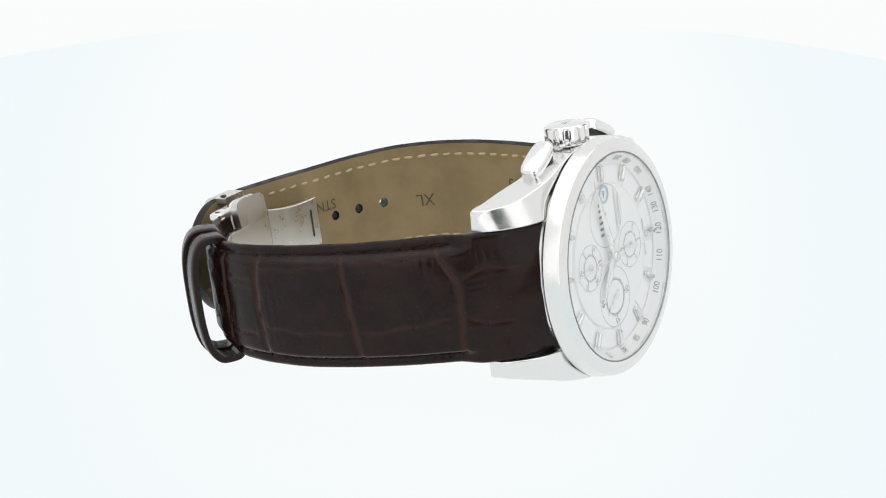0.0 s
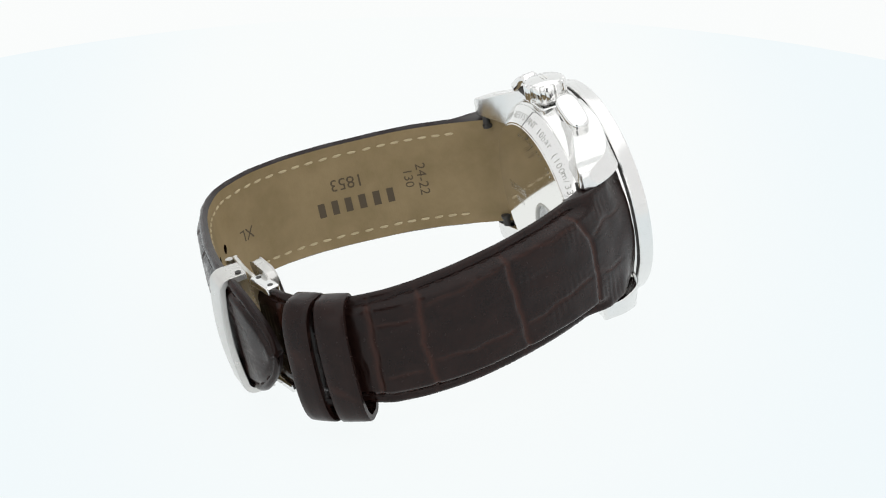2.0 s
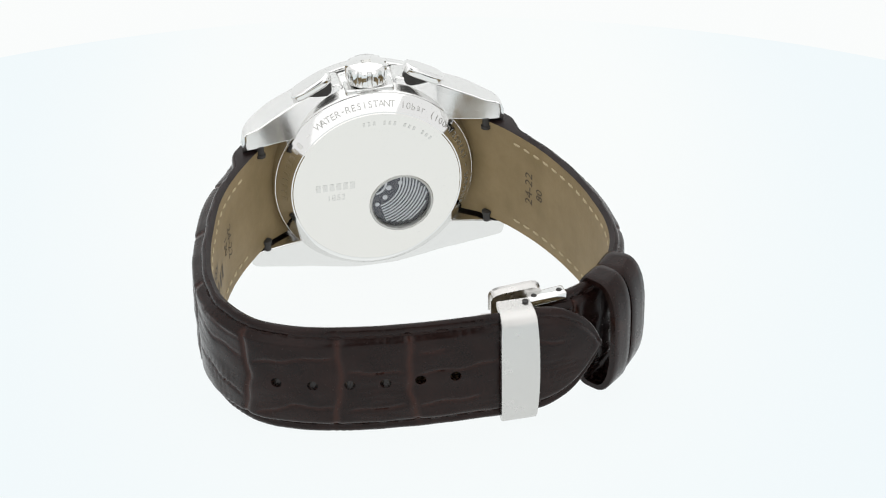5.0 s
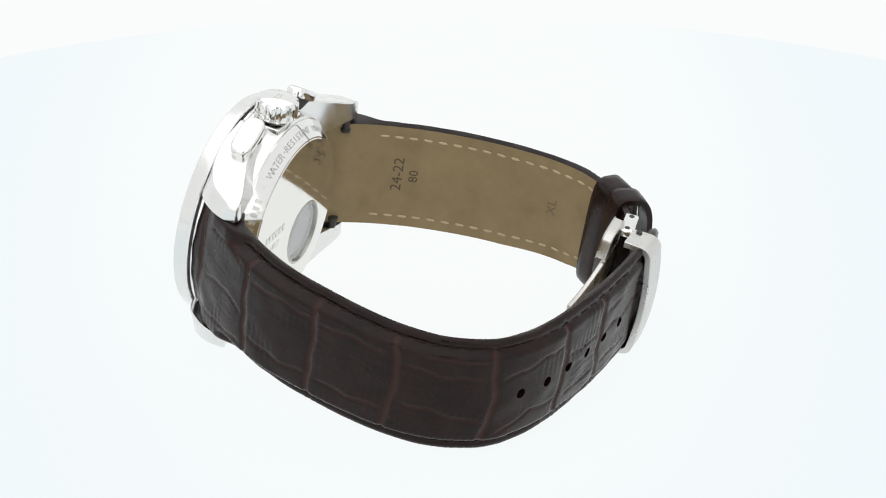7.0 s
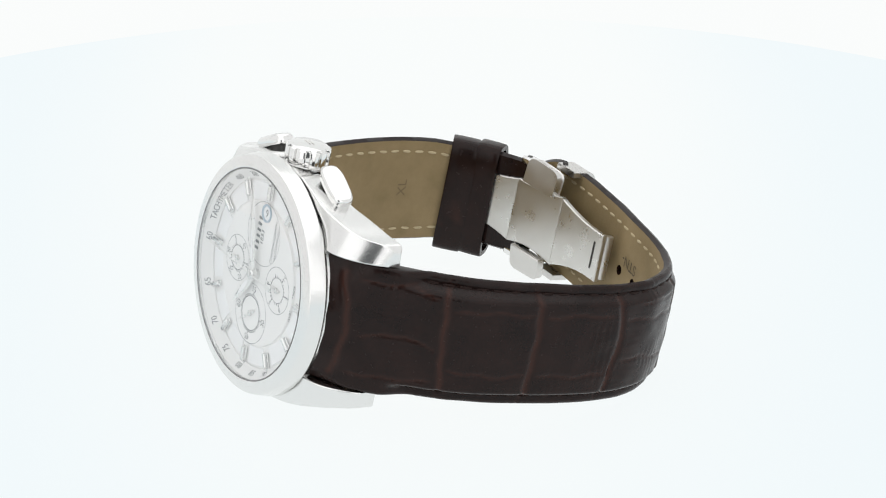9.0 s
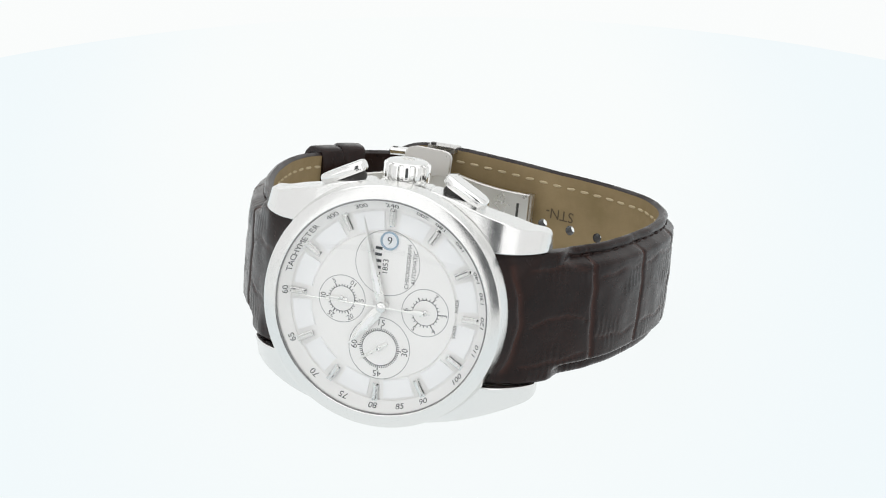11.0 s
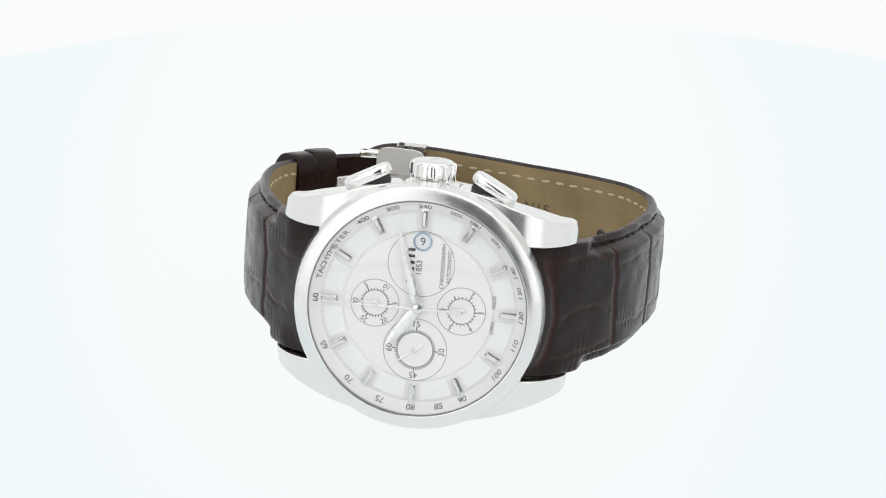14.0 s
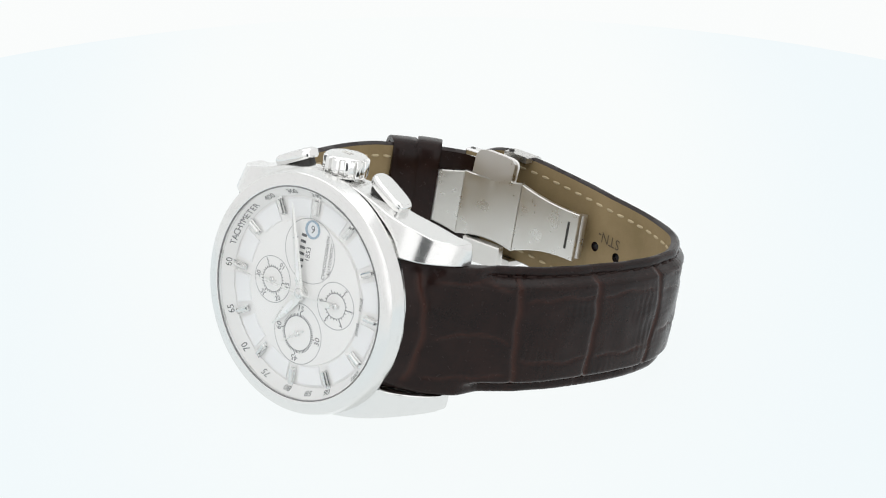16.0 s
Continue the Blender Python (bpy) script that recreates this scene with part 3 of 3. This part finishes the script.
class Band:
    """One half of the strap: its outer line in plan, thickness, width and middle height along it."""

    def __init__(self, points, turn, thick, half, middle, tip=0.0):
        self.s, self.p = curve_through(points)
        t = np.gradient(self.p, self.s, axis=0)
        t /= np.hypot(*t.T)[:, None]
        self.t, self.n = t, np.stack([t[:, 1], -t[:, 0]], 1) * turn     # n: away from the wrist
        self.thick, self.half, self.middle, self.length = thick, half, middle, self.s[-1]
        self.tip = tip

    def at(self, s, out=0.0, z=0.0):
        """Place at arc length s, out millimetres over the outer line, z from the band's middle line."""
        x = [float(np.interp(s, self.s, self.p[:, k]) + out * np.interp(s, self.s, self.n[:, k])) for k in (0, 1)]
        return Vector((x[0], x[1], z + even(self.middle, s)))

    def axes(self, s):
        t = Vector([float(np.interp(s, self.s, self.t[:, k])) for k in (0, 1)] + [0]).normalized()
        n = Vector([float(np.interp(s, self.s, self.n[:, k])) for k in (0, 1)] + [0]).normalized()
        return t, n

    def width(self, s):
        """Half the width, drawn in to a blunt point at the free end."""
        left = self.length - s
        k = max(0.05, (1 - (1 - max(0.0, left) / self.tip) ** 2.15) ** 0.68) if left < self.tip else 1.0
        return even(self.half, s) * k

    def drop(self, s, z):
        """How far the outer face lies under the padded crest at a distance z from the middle."""
        h = self.width(s)
        pad = max(0.0, even(self.thick, s) - 2.0) * smooth_step(11.0, 17.0, s)
        e = h - abs(z)
        d = pad * (1 - smooth_step(1.5, 3.1, e)) + 0.22 * math.exp(-((e - 1.7) / 0.4) ** 2) * smooth_step(11.0, 17.0, s)
        d += (0.35 + 0.4 * smooth_step(9.0, 16.0, s)) * (1 - math.sqrt(max(0.0, 1 - (1 - min(1, e / 0.9)) ** 2)))
        return d + 0.35 * (z / h) ** 2


LONG = Band([(20.6, 1.6), (22.6, 4.6), (28.2, 12), (32.4, 18.5), (35.6, 25.9), (37.6, 33.9), (39.1, 42), (39.5, 50), (38.0, 58.3),
             (33.2, 66.0), (26.9, 70.2), (20.8, 72.5), (14.9, 73.9), (9.1, 75.0), (3.2, 75.9), (-3, 76.6), (-9, 77.0),
             (-15, 77), (-21, 76.3), (-28, 74.3)], 1,
            [(0, 4.3), (20, 4.3), (45, 3.7), (70, 3.0), (100, 2.6), (133, 2.4)],
            [(0, 11.5), (12, 11.5), (60, 11.1), (100, 10.95), (133, 10.8)],
            [(0, 0), (20, 0.0), (40, 0.2), (60, 0.4), (78, 0.7), (94, 1.2), (113, 2.3), (133, 2.7)], 14.0)
SHORT = Band([(-20.6, 1.6), (-23, 5), (-29.1, 13.6), (-33.3, 22), (-36.4, 31.8), (-38, 41), (-38.1, 50.5), (-35.8, 59),
              (-31, 66), (-24, 70.5), (-17, 72)], -1,
             [(0, 4.3), (20, 4.3), (45, 3.6), (60, 2.8), (87, 2.4)],
             [(0, 11.5), (12, 11.5), (45, 11.2), (60, 10.7), (67, 10.0), (87, 9.7)],
             [(0, 0), (20, 0.1), (45, 0.2), (60, 0.6), (70, 1.2), (87, 2.2)])


def crease_field(cross, along):
    """Embossed seams: cross = rows of (z, s) points over the width, along = rows of (s, z) points lengthwise."""
    cs = [(np.array([p[0] for p in c]), np.array([p[1] for p in c])) for c in cross]
    al = [(np.array([p[0] for p in c]), np.array([p[1] for p in c])) for c in along]

    def field(s, z):
        best = 0.0
        for zs, ss in cs:
            d = s - np.interp(z, zs, ss) - 0.12 * math.sin(z * 1.1 + ss[0])
            best = max(best, math.exp(-(d / 0.5) ** 2))
        for ss, zs in al:
            if ss[0] - 0.5 < s < ss[-1] + 0.5:
                d = z - np.interp(s, ss, zs) - 0.18 * math.sin(s * 0.9 + zs[0])
                fade = smooth_step(ss[0] - 0.5, ss[0] + 1.5, s) * (1 - smooth_step(ss[-1] - 1.5, ss[-1] + 0.5, s))
                best = max(best, 0.6 * fade * math.exp(-(d / 0.26) ** 2))
        return best
    return field


LONG_FIELD = crease_field(
    [[(-9, 3.2), (0, 4.1), (8, 3.0)], [(-9, 21.5), (0, 20.5), (9, 20.1)], [(-8, 36.8), (4, 37.2), (10, 36.4)],
     [(-8, 52.4), (2, 53.9), (10, 52.5)], [(-9, 69.8), (0, 71.4), (8, 70.2)], [(-10, 86.3), (1, 88.0), (10, 87.3)],
     [(-10, 101.2), (-2, 99.6), (10, 99.9)]],
    [[(5, 8.4), (14, 9.2), (19, 7.8)], [(6, -1.2), (14, 0.3), (20, -1.5)], [(5, -8.4), (12, -8.0), (20, -7.2)],
     [(21.5, 6.0), (29, 6.6), (36.5, 6.2)], [(21.5, -4.6), (30, -5.4), (36.5, -4.8)],
     [(38, 6.0), (46, 6.6), (52, 5.8)], [(38, -4.8), (46, -5.1), (52, -4.6)],
     [(54.5, 5.4), (62, 4.4), (70, 4.0)], [(54.5, -2.4), (60, -2.6), (70, -4.8)], [(57, 8.0), (70, 7.2)],
     [(72, 3.6), (80, 5.2), (87, 5.8)], [(72, -7.8), (79, -4.6), (87, -5.0)], [(89, 2.6), (99, 2.1)], [(89, -5.6), (99, -5.2)],
     [(101, 1.4), (110, 1.5), (116, 2.4)], [(101, -5.4), (112, -5.0)], [(101, 5.6), (106, 6.0)], [(118, 5.2), (127, 3.4)]])
SHORT_FIELD = crease_field(
    [[(-9, 15.0), (0, 14.5), (4, 14.7), (11, 18.9)], [(-8, 33.5), (0, 34.3), (9, 35.0)], [(-8, 52.2), (0, 53.0), (9, 52.2)],
     [(-9, 62.0), (9, 61.2)], [(-8, 78.5), (8, 79.0)]],
    [[(3.0, 4.9), (9, 5.4), (14.5, 4.0)], [(5, -4.6), (9, -4.4), (14.5, -3.0)], [(16, -2.8), (24, -3.4), (33.5, -4.6)],
     [(18, 8.0), (26, 8.2), (34, 8.6)], [(36, 8.2), (44, 7.4), (52, 6.8)], [(35.5, -4.0), (44, -4.4), (52, -3.6)],
     [(53.5, 5.0), (61, 4.8)], [(53.5, -5.2), (61, -5.0)]])


TURN_BACK = (-33.5, 60.0)      # past here the short half is lined with its own dark leather


def hug(p, s):
    """Draws the strap's lug end round the case, so that its end follows the case's circle."""
    k = (20.6 - math.sqrt(20.6 ** 2 - min(13.0, abs(p.z)) ** 2)) * (1 - smooth_step(0.0, 7.0, s))
    return Vector((p.x - math.copysign(k, p.x), p.y, p.z))


def strap_half(name, band, field, tip, start, label):
    """Outer leather, painted edge and lining of one half, skinned as one body."""
    bm = bmesh.new()
    layer = bm.verts.layers.float.new("crease")
    cuts = np.concatenate([[-1.0, -0.985, -0.955], np.linspace(-0.92, 0.92, 58), [0.955, 0.985, 1.0]])
    rows, marks = [], []
    for s in band.s:
        if s < start:
            continue
        h = band.width(s)
        row, mark = [], []
        for c in cuts:
            z = c * h
            g = field(s, z) * smooth_step(0.0, 0.8, h - abs(z)) * (1 - 0.75 * smooth_step(0.80, 0.86, abs(c)))
            wave = 0.16 * noise.noise(Vector((s * 0.22, z * 0.3, 3.1 if tip else 8.2)))
            warp = 2.0 * noise.noise(Vector((s * 0.3, z * 0.5, 0)))
            cross_patch = smooth_step(0.05, 0.45, noise.noise(Vector((s * 0.13, z * 0.16, 21.0))))
            long_patch = smooth_step(0.0, 0.4, noise.noise(Vector((s * 0.10, z * 0.13, 47.0))))
            wrinkle = 0.045 * cross_patch * math.sin(s * 4.6 + warp) + 0.032 * long_patch * math.sin(z * 5.0 + 2.4 * warp)
            row.append(hug(band.at(s, -band.drop(s, z) - 0.34 * g + wave + wrinkle, z), s))
            mark.append(g)
        t = even(band.thick, s)
        for c in cuts[::-1]:
            z = c * (h - min(0.5, h * 0.3))
            row.append(hug(band.at(s, -t - 0.03 * math.cos(c * 2.2), z), s))
            mark.append(0.0)
        rows.append(row)
        marks.append(mark)
    made = rings(bm, rows, True, True, True)
    n = len(cuts)
    for row, mark in zip(made, marks):
        for v, g in zip(row, mark):
            v[layer] = g
    bm.faces.ensure_lookup_table()
    index = {v: i for row in made for i, v in enumerate(row)}
    for f in bm.faces:
        ids = [index[v] for v in f.verts]
        if len(ids) == 4:
            if min(ids) >= n:
                f.material_index = 1 if tip or f.calc_center_median().x < TURN_BACK[0] or f.calc_center_median().y < TURN_BACK[1] else 0
            elif max(ids) >= n or (min(ids) == 0 and max(ids) > 3):
                f.material_index = 2
    return part(name, bm, [LEATHER, LINING, EDGE], watch, label, 50)


def pierced(ob, cutter_bm):
    """The object with round holes punched through its mesh."""
    bmesh.ops.scale(cutter_bm, vec=(MM,) * 3, verts=cutter_bm.verts[:])
    bmesh.ops.recalc_face_normals(cutter_bm, faces=cutter_bm.faces[:])
    me = bpy.data.meshes.new("punch")
    cutter_bm.to_mesh(me)
    cutter_bm.free()
    punch = new("punch", me)
    punch.parent = ob.parent
    mod = ob.modifiers.new("holes", "BOOLEAN")
    mod.operation, mod.object, mod.solver = "DIFFERENCE", punch, "EXACT"
    bpy.context.view_layer.update()
    done = bpy.data.meshes.new_from_object(ob.evaluated_get(bpy.context.evaluated_depsgraph_get()))
    ob.modifiers.clear()
    ob.data = done
    bpy.data.objects.remove(punch)


long_strap = strap_half("long_strap", LONG, LONG_FIELD, 15.0, 0.0, "dark brown crocodile-embossed leather strap with tan lining and six holes")
short_strap = strap_half("short_strap", SHORT, SHORT_FIELD, 0.0, 0.0, "dark brown crocodile-embossed leather strap with tan lining")
bm = bmesh.new()
for s in (76.6, 83.0, 89.4, 95.5, 101.5, 107.5):
    t, n = LONG.axes(s)
    lathe_any([(0.95, -6), (0.95, 4)], LONG.at(s, 0, 0.1), n, 24, bm=bm)
pierced(long_strap, bm)


# stitches: dark on the outside, cream on the lining
def stitch_mesh(name, length, mat):
    bm = bmesh.new()
    loops = []
    for k in range(6):
        f = k / 5 * 2 - 1
        r = 0.24 * math.sqrt(max(0.08, 1 - f ** 4))
        loops.append([(f * length / 2, r * 1.1 * math.cos(a), r * 0.75 * math.sin(a) + 0.05 * (1 - f * f)) for a in [j * math.pi / 3 for j in range(6)]])
    rings(bm, loops, True, True, True)
    bmesh.ops.scale(bm, vec=(MM,) * 3, verts=bm.verts[:])
    me = bpy.data.meshes.new(name)
    bm.to_mesh(me)
    bm.free()
    me.materials.append(mat)
    return me


STITCH_OUT = stitch_mesh("stitch", 2.2, THREAD_DARK)
STITCH_IN = stitch_mesh("stitch", 1.75, THREAD_PALE)


def sew(ob, band, s0, s1, pitch=3.05):
    for edge in (1, -1):
        for i in range(int((s1 - s0) / pitch) + 1):
            s = s0 + i * pitch
            t, n = band.axes(s)
            h = band.width(s)
            for outside in (True, False):
                if not outside and band is SHORT and s > 64:
                    continue
                z = edge * (h - (1.7 if outside else 2.7))
                depth = -band.drop(s, z) - 0.02 if outside else -even(band.thick, s) - 0.02
                w = n if outside else -n
                slide = (band.width(s + 0.6) - band.width(s - 0.6)) * edge / 1.2
                along = (t + Vector((0, 0, slide))).normalized()
                m = Matrix((along, w.cross(along), w)).transposed()
                m = m @ Euler((0, 0, radians(random.uniform(-5, 5)))).to_matrix()
                one = new("stitch", STITCH_OUT if outside else STITCH_IN)
                one.parent = ob
                one.matrix_local = Matrix.Translation(band.at(s, depth, z) * MM) @ m.to_4x4()


sew(long_strap, LONG, 17.0, 130.0)
sew(short_strap, SHORT, 17.0, 84.0)


# stamped marks on the lining
def stamp(body, band, s, z, size, spin, parent, count=0, length=0.0, mat=STAMP):
    """Lettering pressed into the lining; spin turns it on the surface, in degrees."""
    bm = bmesh.new()
    c, k = math.cos(radians(spin)), math.sin(radians(spin))

    def bend(x, y):
        ds, dz = c * x - k * y, k * x + c * y
        along = s + ds * DIRECTION[band]
        return band.at(along, -even(band.thick, along) - 0.09, z + dz)
    if count:
        bars(bm, count, size, length, (0, 0, 0), (1, 0, 0), (0, 1, 0), 0.5, bend)
    else:
        letter(bm, body, size, (0, 0, 0), (1, 0, 0), (0, 1, 0), bend)
    part("stamp", bm, mat, parent, smooth=0)


DIRECTION = {LONG: -1, SHORT: 1}
stamp("", LONG, 40.5, -2.1, 3.0, 180, long_strap, 6, 17.5)
stamp("1853", LONG, 41.0, 2.5, 2.5, 180, long_strap)
stamp("24-22", LONG, 24.8, 0.0, 2.1, -90, long_strap)
stamp("130", LONG, 27.8, 0.4, 1.9, -90, long_strap)
stamp("XL", LONG, 66.2, -0.8, 2.4, 180, long_strap)
stamp("STN-", LONG, 92.0, 2.6, 2.0, 180, long_strap)
stamp("24-22", SHORT, 20.8, 0.6, 2.2, 90, short_strap)
stamp("80", SHORT, 24.2, 0.5, 1.9, 90, short_strap)
stamp("XL", SHORT, 54.0, 0.5, 2.0, 90, short_strap, mat=STAMP_FAINT)


def keeper(s0, s1, lift, lean, yaw, seed):
    """A leather loop round the strap, standing off on the outside where no strap end fills it."""
    bm = bmesh.new()
    layer = bm.verts.layers.float.new("crease")
    rows = []
    prof = []
    n = 64
    for k in range(n):
        a = 2 * math.pi * k / n
        c, q = math.cos(a), math.sin(a)
        prof.append((math.copysign(abs(c) ** (0.85 if c > 0 else 0.42), c), math.copysign(abs(q) ** (0.6 if c > 0 else 0.42), q)))
    w = (s1 - s0)
    mid = (s0 + s1) / 2
    t, _ = SHORT.axes(mid)
    t = Euler((0, 0, radians(yaw))).to_matrix() @ t
    for grow, f in ((0.0, 0.02), (0.0, 0.0), (1.0, 0.0), (1.15, 0.04), (1.2, 0.3), (1.2, 0.7), (1.15, 0.96), (1.0, 1.0), (0.0, 1.0), (0.0, 0.98), (0.0, 0.5), (0.0, 0.02)):
        s = s0 + w * f
        t0 = even(SHORT.thick, s)
        low, high, hz = -t0 - 0.25 - grow, lift + grow, 10.6 + grow
        row = []
        for c, q in prof:
            o = (low + high) / 2 + (high - low) / 2 * c
            z = hz * q - 0.7 + 0.25 * math.sin(seed + q * 3)
            bulge = 0.25 * (1 - q * q) * (c > 0)
            row.append(SHORT.at(mid, o + bulge, z) + t * (s - mid + lean * z / 11))
        rows.append(row)
    made = rings(bm, rows, True)
    for f, row in enumerate(made):
        for k, v in enumerate(row):
            d = prof[k][1] * 11 - (2.5 if seed < 2 else -4.0) - (f - 5) * 0.9
            v[layer] = 0.7 * math.exp(-(d / 0.35) ** 2) if 2 < f < 8 else 0.0
    part("keeper_loop", bm, LEATHER, watch, "dark brown leather keeper loop", 40)


keeper(69.9, 74.8, 3.2, 0.0, 2, 1.0)
keeper(64.2, 69.7, 2.9, 0.1, -4, 2.5)


# ---- the folding clasp ----
def slab(bm, path, x0, x1, thick, taper=0.0, y_of=None):
    """A bent sheet: path of (y, z) points with its outer face, swept over x0 to x1."""
    P = [Vector(p) for p in path]
    outer, inner = [], []
    for i, p in enumerate(P):
        a, b = P[max(0, i - 1)], P[min(len(P) - 1, i + 1)]
        d = (b - a).normalized()
        outer.append(p)
        inner.append(p + Vector((-d.y, d.x)) * thick)
    ring2 = outer + inner[::-1]
    bev = 0.22
    loops = []
    mid = (x0 + x1) / 2
    for x, k in ((x0, 0.12), (x0 + bev, 0.0), (x1 - bev, 0.0), (x1, 0.12)):
        loop = []
        for i, p in enumerate(ring2):
            j = i if i < len(P) else 2 * len(P) - 1 - i
            other = inner[j] if i < len(P) else outer[j]
            q = p.lerp(other, k)
            e = abs(2 * j / (len(P) - 1) - 1) ** 3
            loop.append((mid + (x - mid) * (1 - taper * e), q.x, q.y))
        loops.append(loop)
    rings(bm, loops, True, True, True)


ZC = 2.0
BOW_Z = 2.1
bow = []
for k in range(81):
    a = -1 + k / 40
    e = abs(a)
    if e <= 0.7:
        y, z = 78.8 - 0.8 * (e / 0.7) ** 2, 9.0 * e / 0.7
    elif e <= 0.88:
        th = (e - 0.7) / 0.18 * math.pi / 2
        y, z = 78.0 - 2.4 * (1 - math.cos(th)), 9.0 + 2.4 * math.sin(th)
    else:
        y, z = 75.6 - 3.2 * (e - 0.88) / 0.12, 11.4
    z = BOW_Z + math.copysign(z, a)
    bow.append((y, z))
bm = bmesh.new()
slab(bm, bow, -15.6, -8.9, 1.25, 0.16)
bow_part = part("clasp_bow", bm, SATIN, watch, "brushed steel clasp bow over the strap end", 50, even_normals=True)
for x in (-14.2,):
    for sz in (1, -1):
        part("pin", lathe_any([(0.55, 0), (0.55, 0.3), (0.3, 0.34), (0, 0.2)], (x, 73.6, BOW_Z + sz * 11.38), (0, 0, sz), 20), RECESS_SHADE, bow_part)
bm = bmesh.new()
for q in (-2.0, 2.2):
    box(bm, (-12, 78.72, BOW_Z + q), (3.8, 0.06, 0.12))
part("emblem", bm, ETCH_PALE, bow_part, "plain etched emblem lines", 0)


def clasp_plate(x0, y0, x1, y1, zs, label, slot=False):
    """One link of the fold between two lines across the strap; zs: lower and upper edge at either end."""
    bm = bmesh.new()
    d = Vector((x1 - x0, y1 - y0, 0))
    l = d.length
    (a0, a1), (b0, b1) = zs
    out = []
    for k in range(9):
        f = k / 8
        out.append((l * f, a0 + (b0 - a0) * f + 0.9 * math.sin(math.pi * f)))
    for k in range(9):
        f = 1 - k / 8
        out.append((l * f, a1 + (b1 - a1) * f - 0.5 * math.sin(math.pi * f)))
    plate(bm, out, (x0, y0, 0), d, (0, 0, 1), 1.0, 0.18)
    ob = part("clasp_plate", bm, BRUSH_Z, watch, label, 30, even_normals=True)
    if slot:
        u = d.normalized()
        w = u.cross(Vector((0, 0, 1)))
        # nothing is cut: a dark block stands for the slot's shade
        bm = bmesh.new()
        c = Vector((x0, y0, 0)) + u * (l - 2.2) + Vector((0, 0, (b0 + b1) / 2))
        box(bm, c - w * 0.03 if w.y > 0 else c + w * 1.0, (0.5, 0.12, 5.4), Matrix((u, Vector((0, 0, 1)).cross(u), Vector((0, 0, 1)))).transposed())
        part("slot", bm, RECESS_SHADE, ob, smooth=0)
    return ob


clasp_plate(-32.5, 64.6, -20.9, 69.0, ((-3.8, 7.0), (-5.0, 8.0)), "brushed steel inner clasp plate")
middle_plate = clasp_plate(-20.7, 69.0, -7.4, 70.2, ((-5.0, 8.2), (-4.8, 9.2)), "brushed steel inner clasp plate")
clasp_plate(-7.2, 70.2, 7.6, 69.7, ((-4.6, 9.0), (-2.0, 7.4)), "brushed steel inner clasp plate with a slot", True)
for z in (0.2, 5.6):
    part("rivet", lathe_any([(0.5, 0), (0.45, 0.12), (0, 0.16)], (-14.0, 69.5, z), (0.09, -1, 0), 18), SATIN, middle_plate)
for sz in (1, -1):
    out = [(-4.4, -1.8), (4.4, -1.8), (4.4, 1.5), (4.2, 2.1), (3.7, 2.5), (2.6, 2.75), (-2.6, 2.95), (-3.7, 2.7), (-4.2, 2.1), (-4.4, 1.5)]
    bm = bmesh.new()
    plate(bm, out, (-13.6, 67.7, ZC + sz * 8.5), (1, 0.06, 0), (0, 0.12, sz), 1.9 * -sz, 0.25 * -sz)
    part("clasp_button", bm, SATIN, watch, "brushed steel clasp release button", 30)
    bm = bmesh.new()
    box(bm, (-18.6, 70.4, BOW_Z + sz * 9.6), (7.0, 2.6, 1.5), Euler((0, 0, radians(9))).to_matrix(), 0.4, 3)
    hinge = part("hinge_link", bm, POLISHED, watch, "small polished steel hinge link", 35)
    for x in (-21.0, -16.4):
        part("pin", lathe_any([(0.5, 0), (0.5, 0.08), (0, 0.1)], (x, 70.4 + (x + 18.6) * 0.15, BOW_Z + sz * 10.33), (0, 0, sz), 18), RECESS_SHADE, hinge)
part("hinge_tube", lathe_any([(0.8, -4.3), (0.8, 4.3)], (7.4, 70.3, 2.9), (0, 0, 1), 20), SATIN, watch)


# ---- what moves ----
def motions():
    turntable_rows = [(t, pose(0, 0, 0, 0, 0, a)) for t, a in TURN]
    walk(turntable, turntable_rows)
    walk(watch, [(t, pose(0, 0, 0, 0, 0, a) @ LIE) for t, a in TURN])


motions()
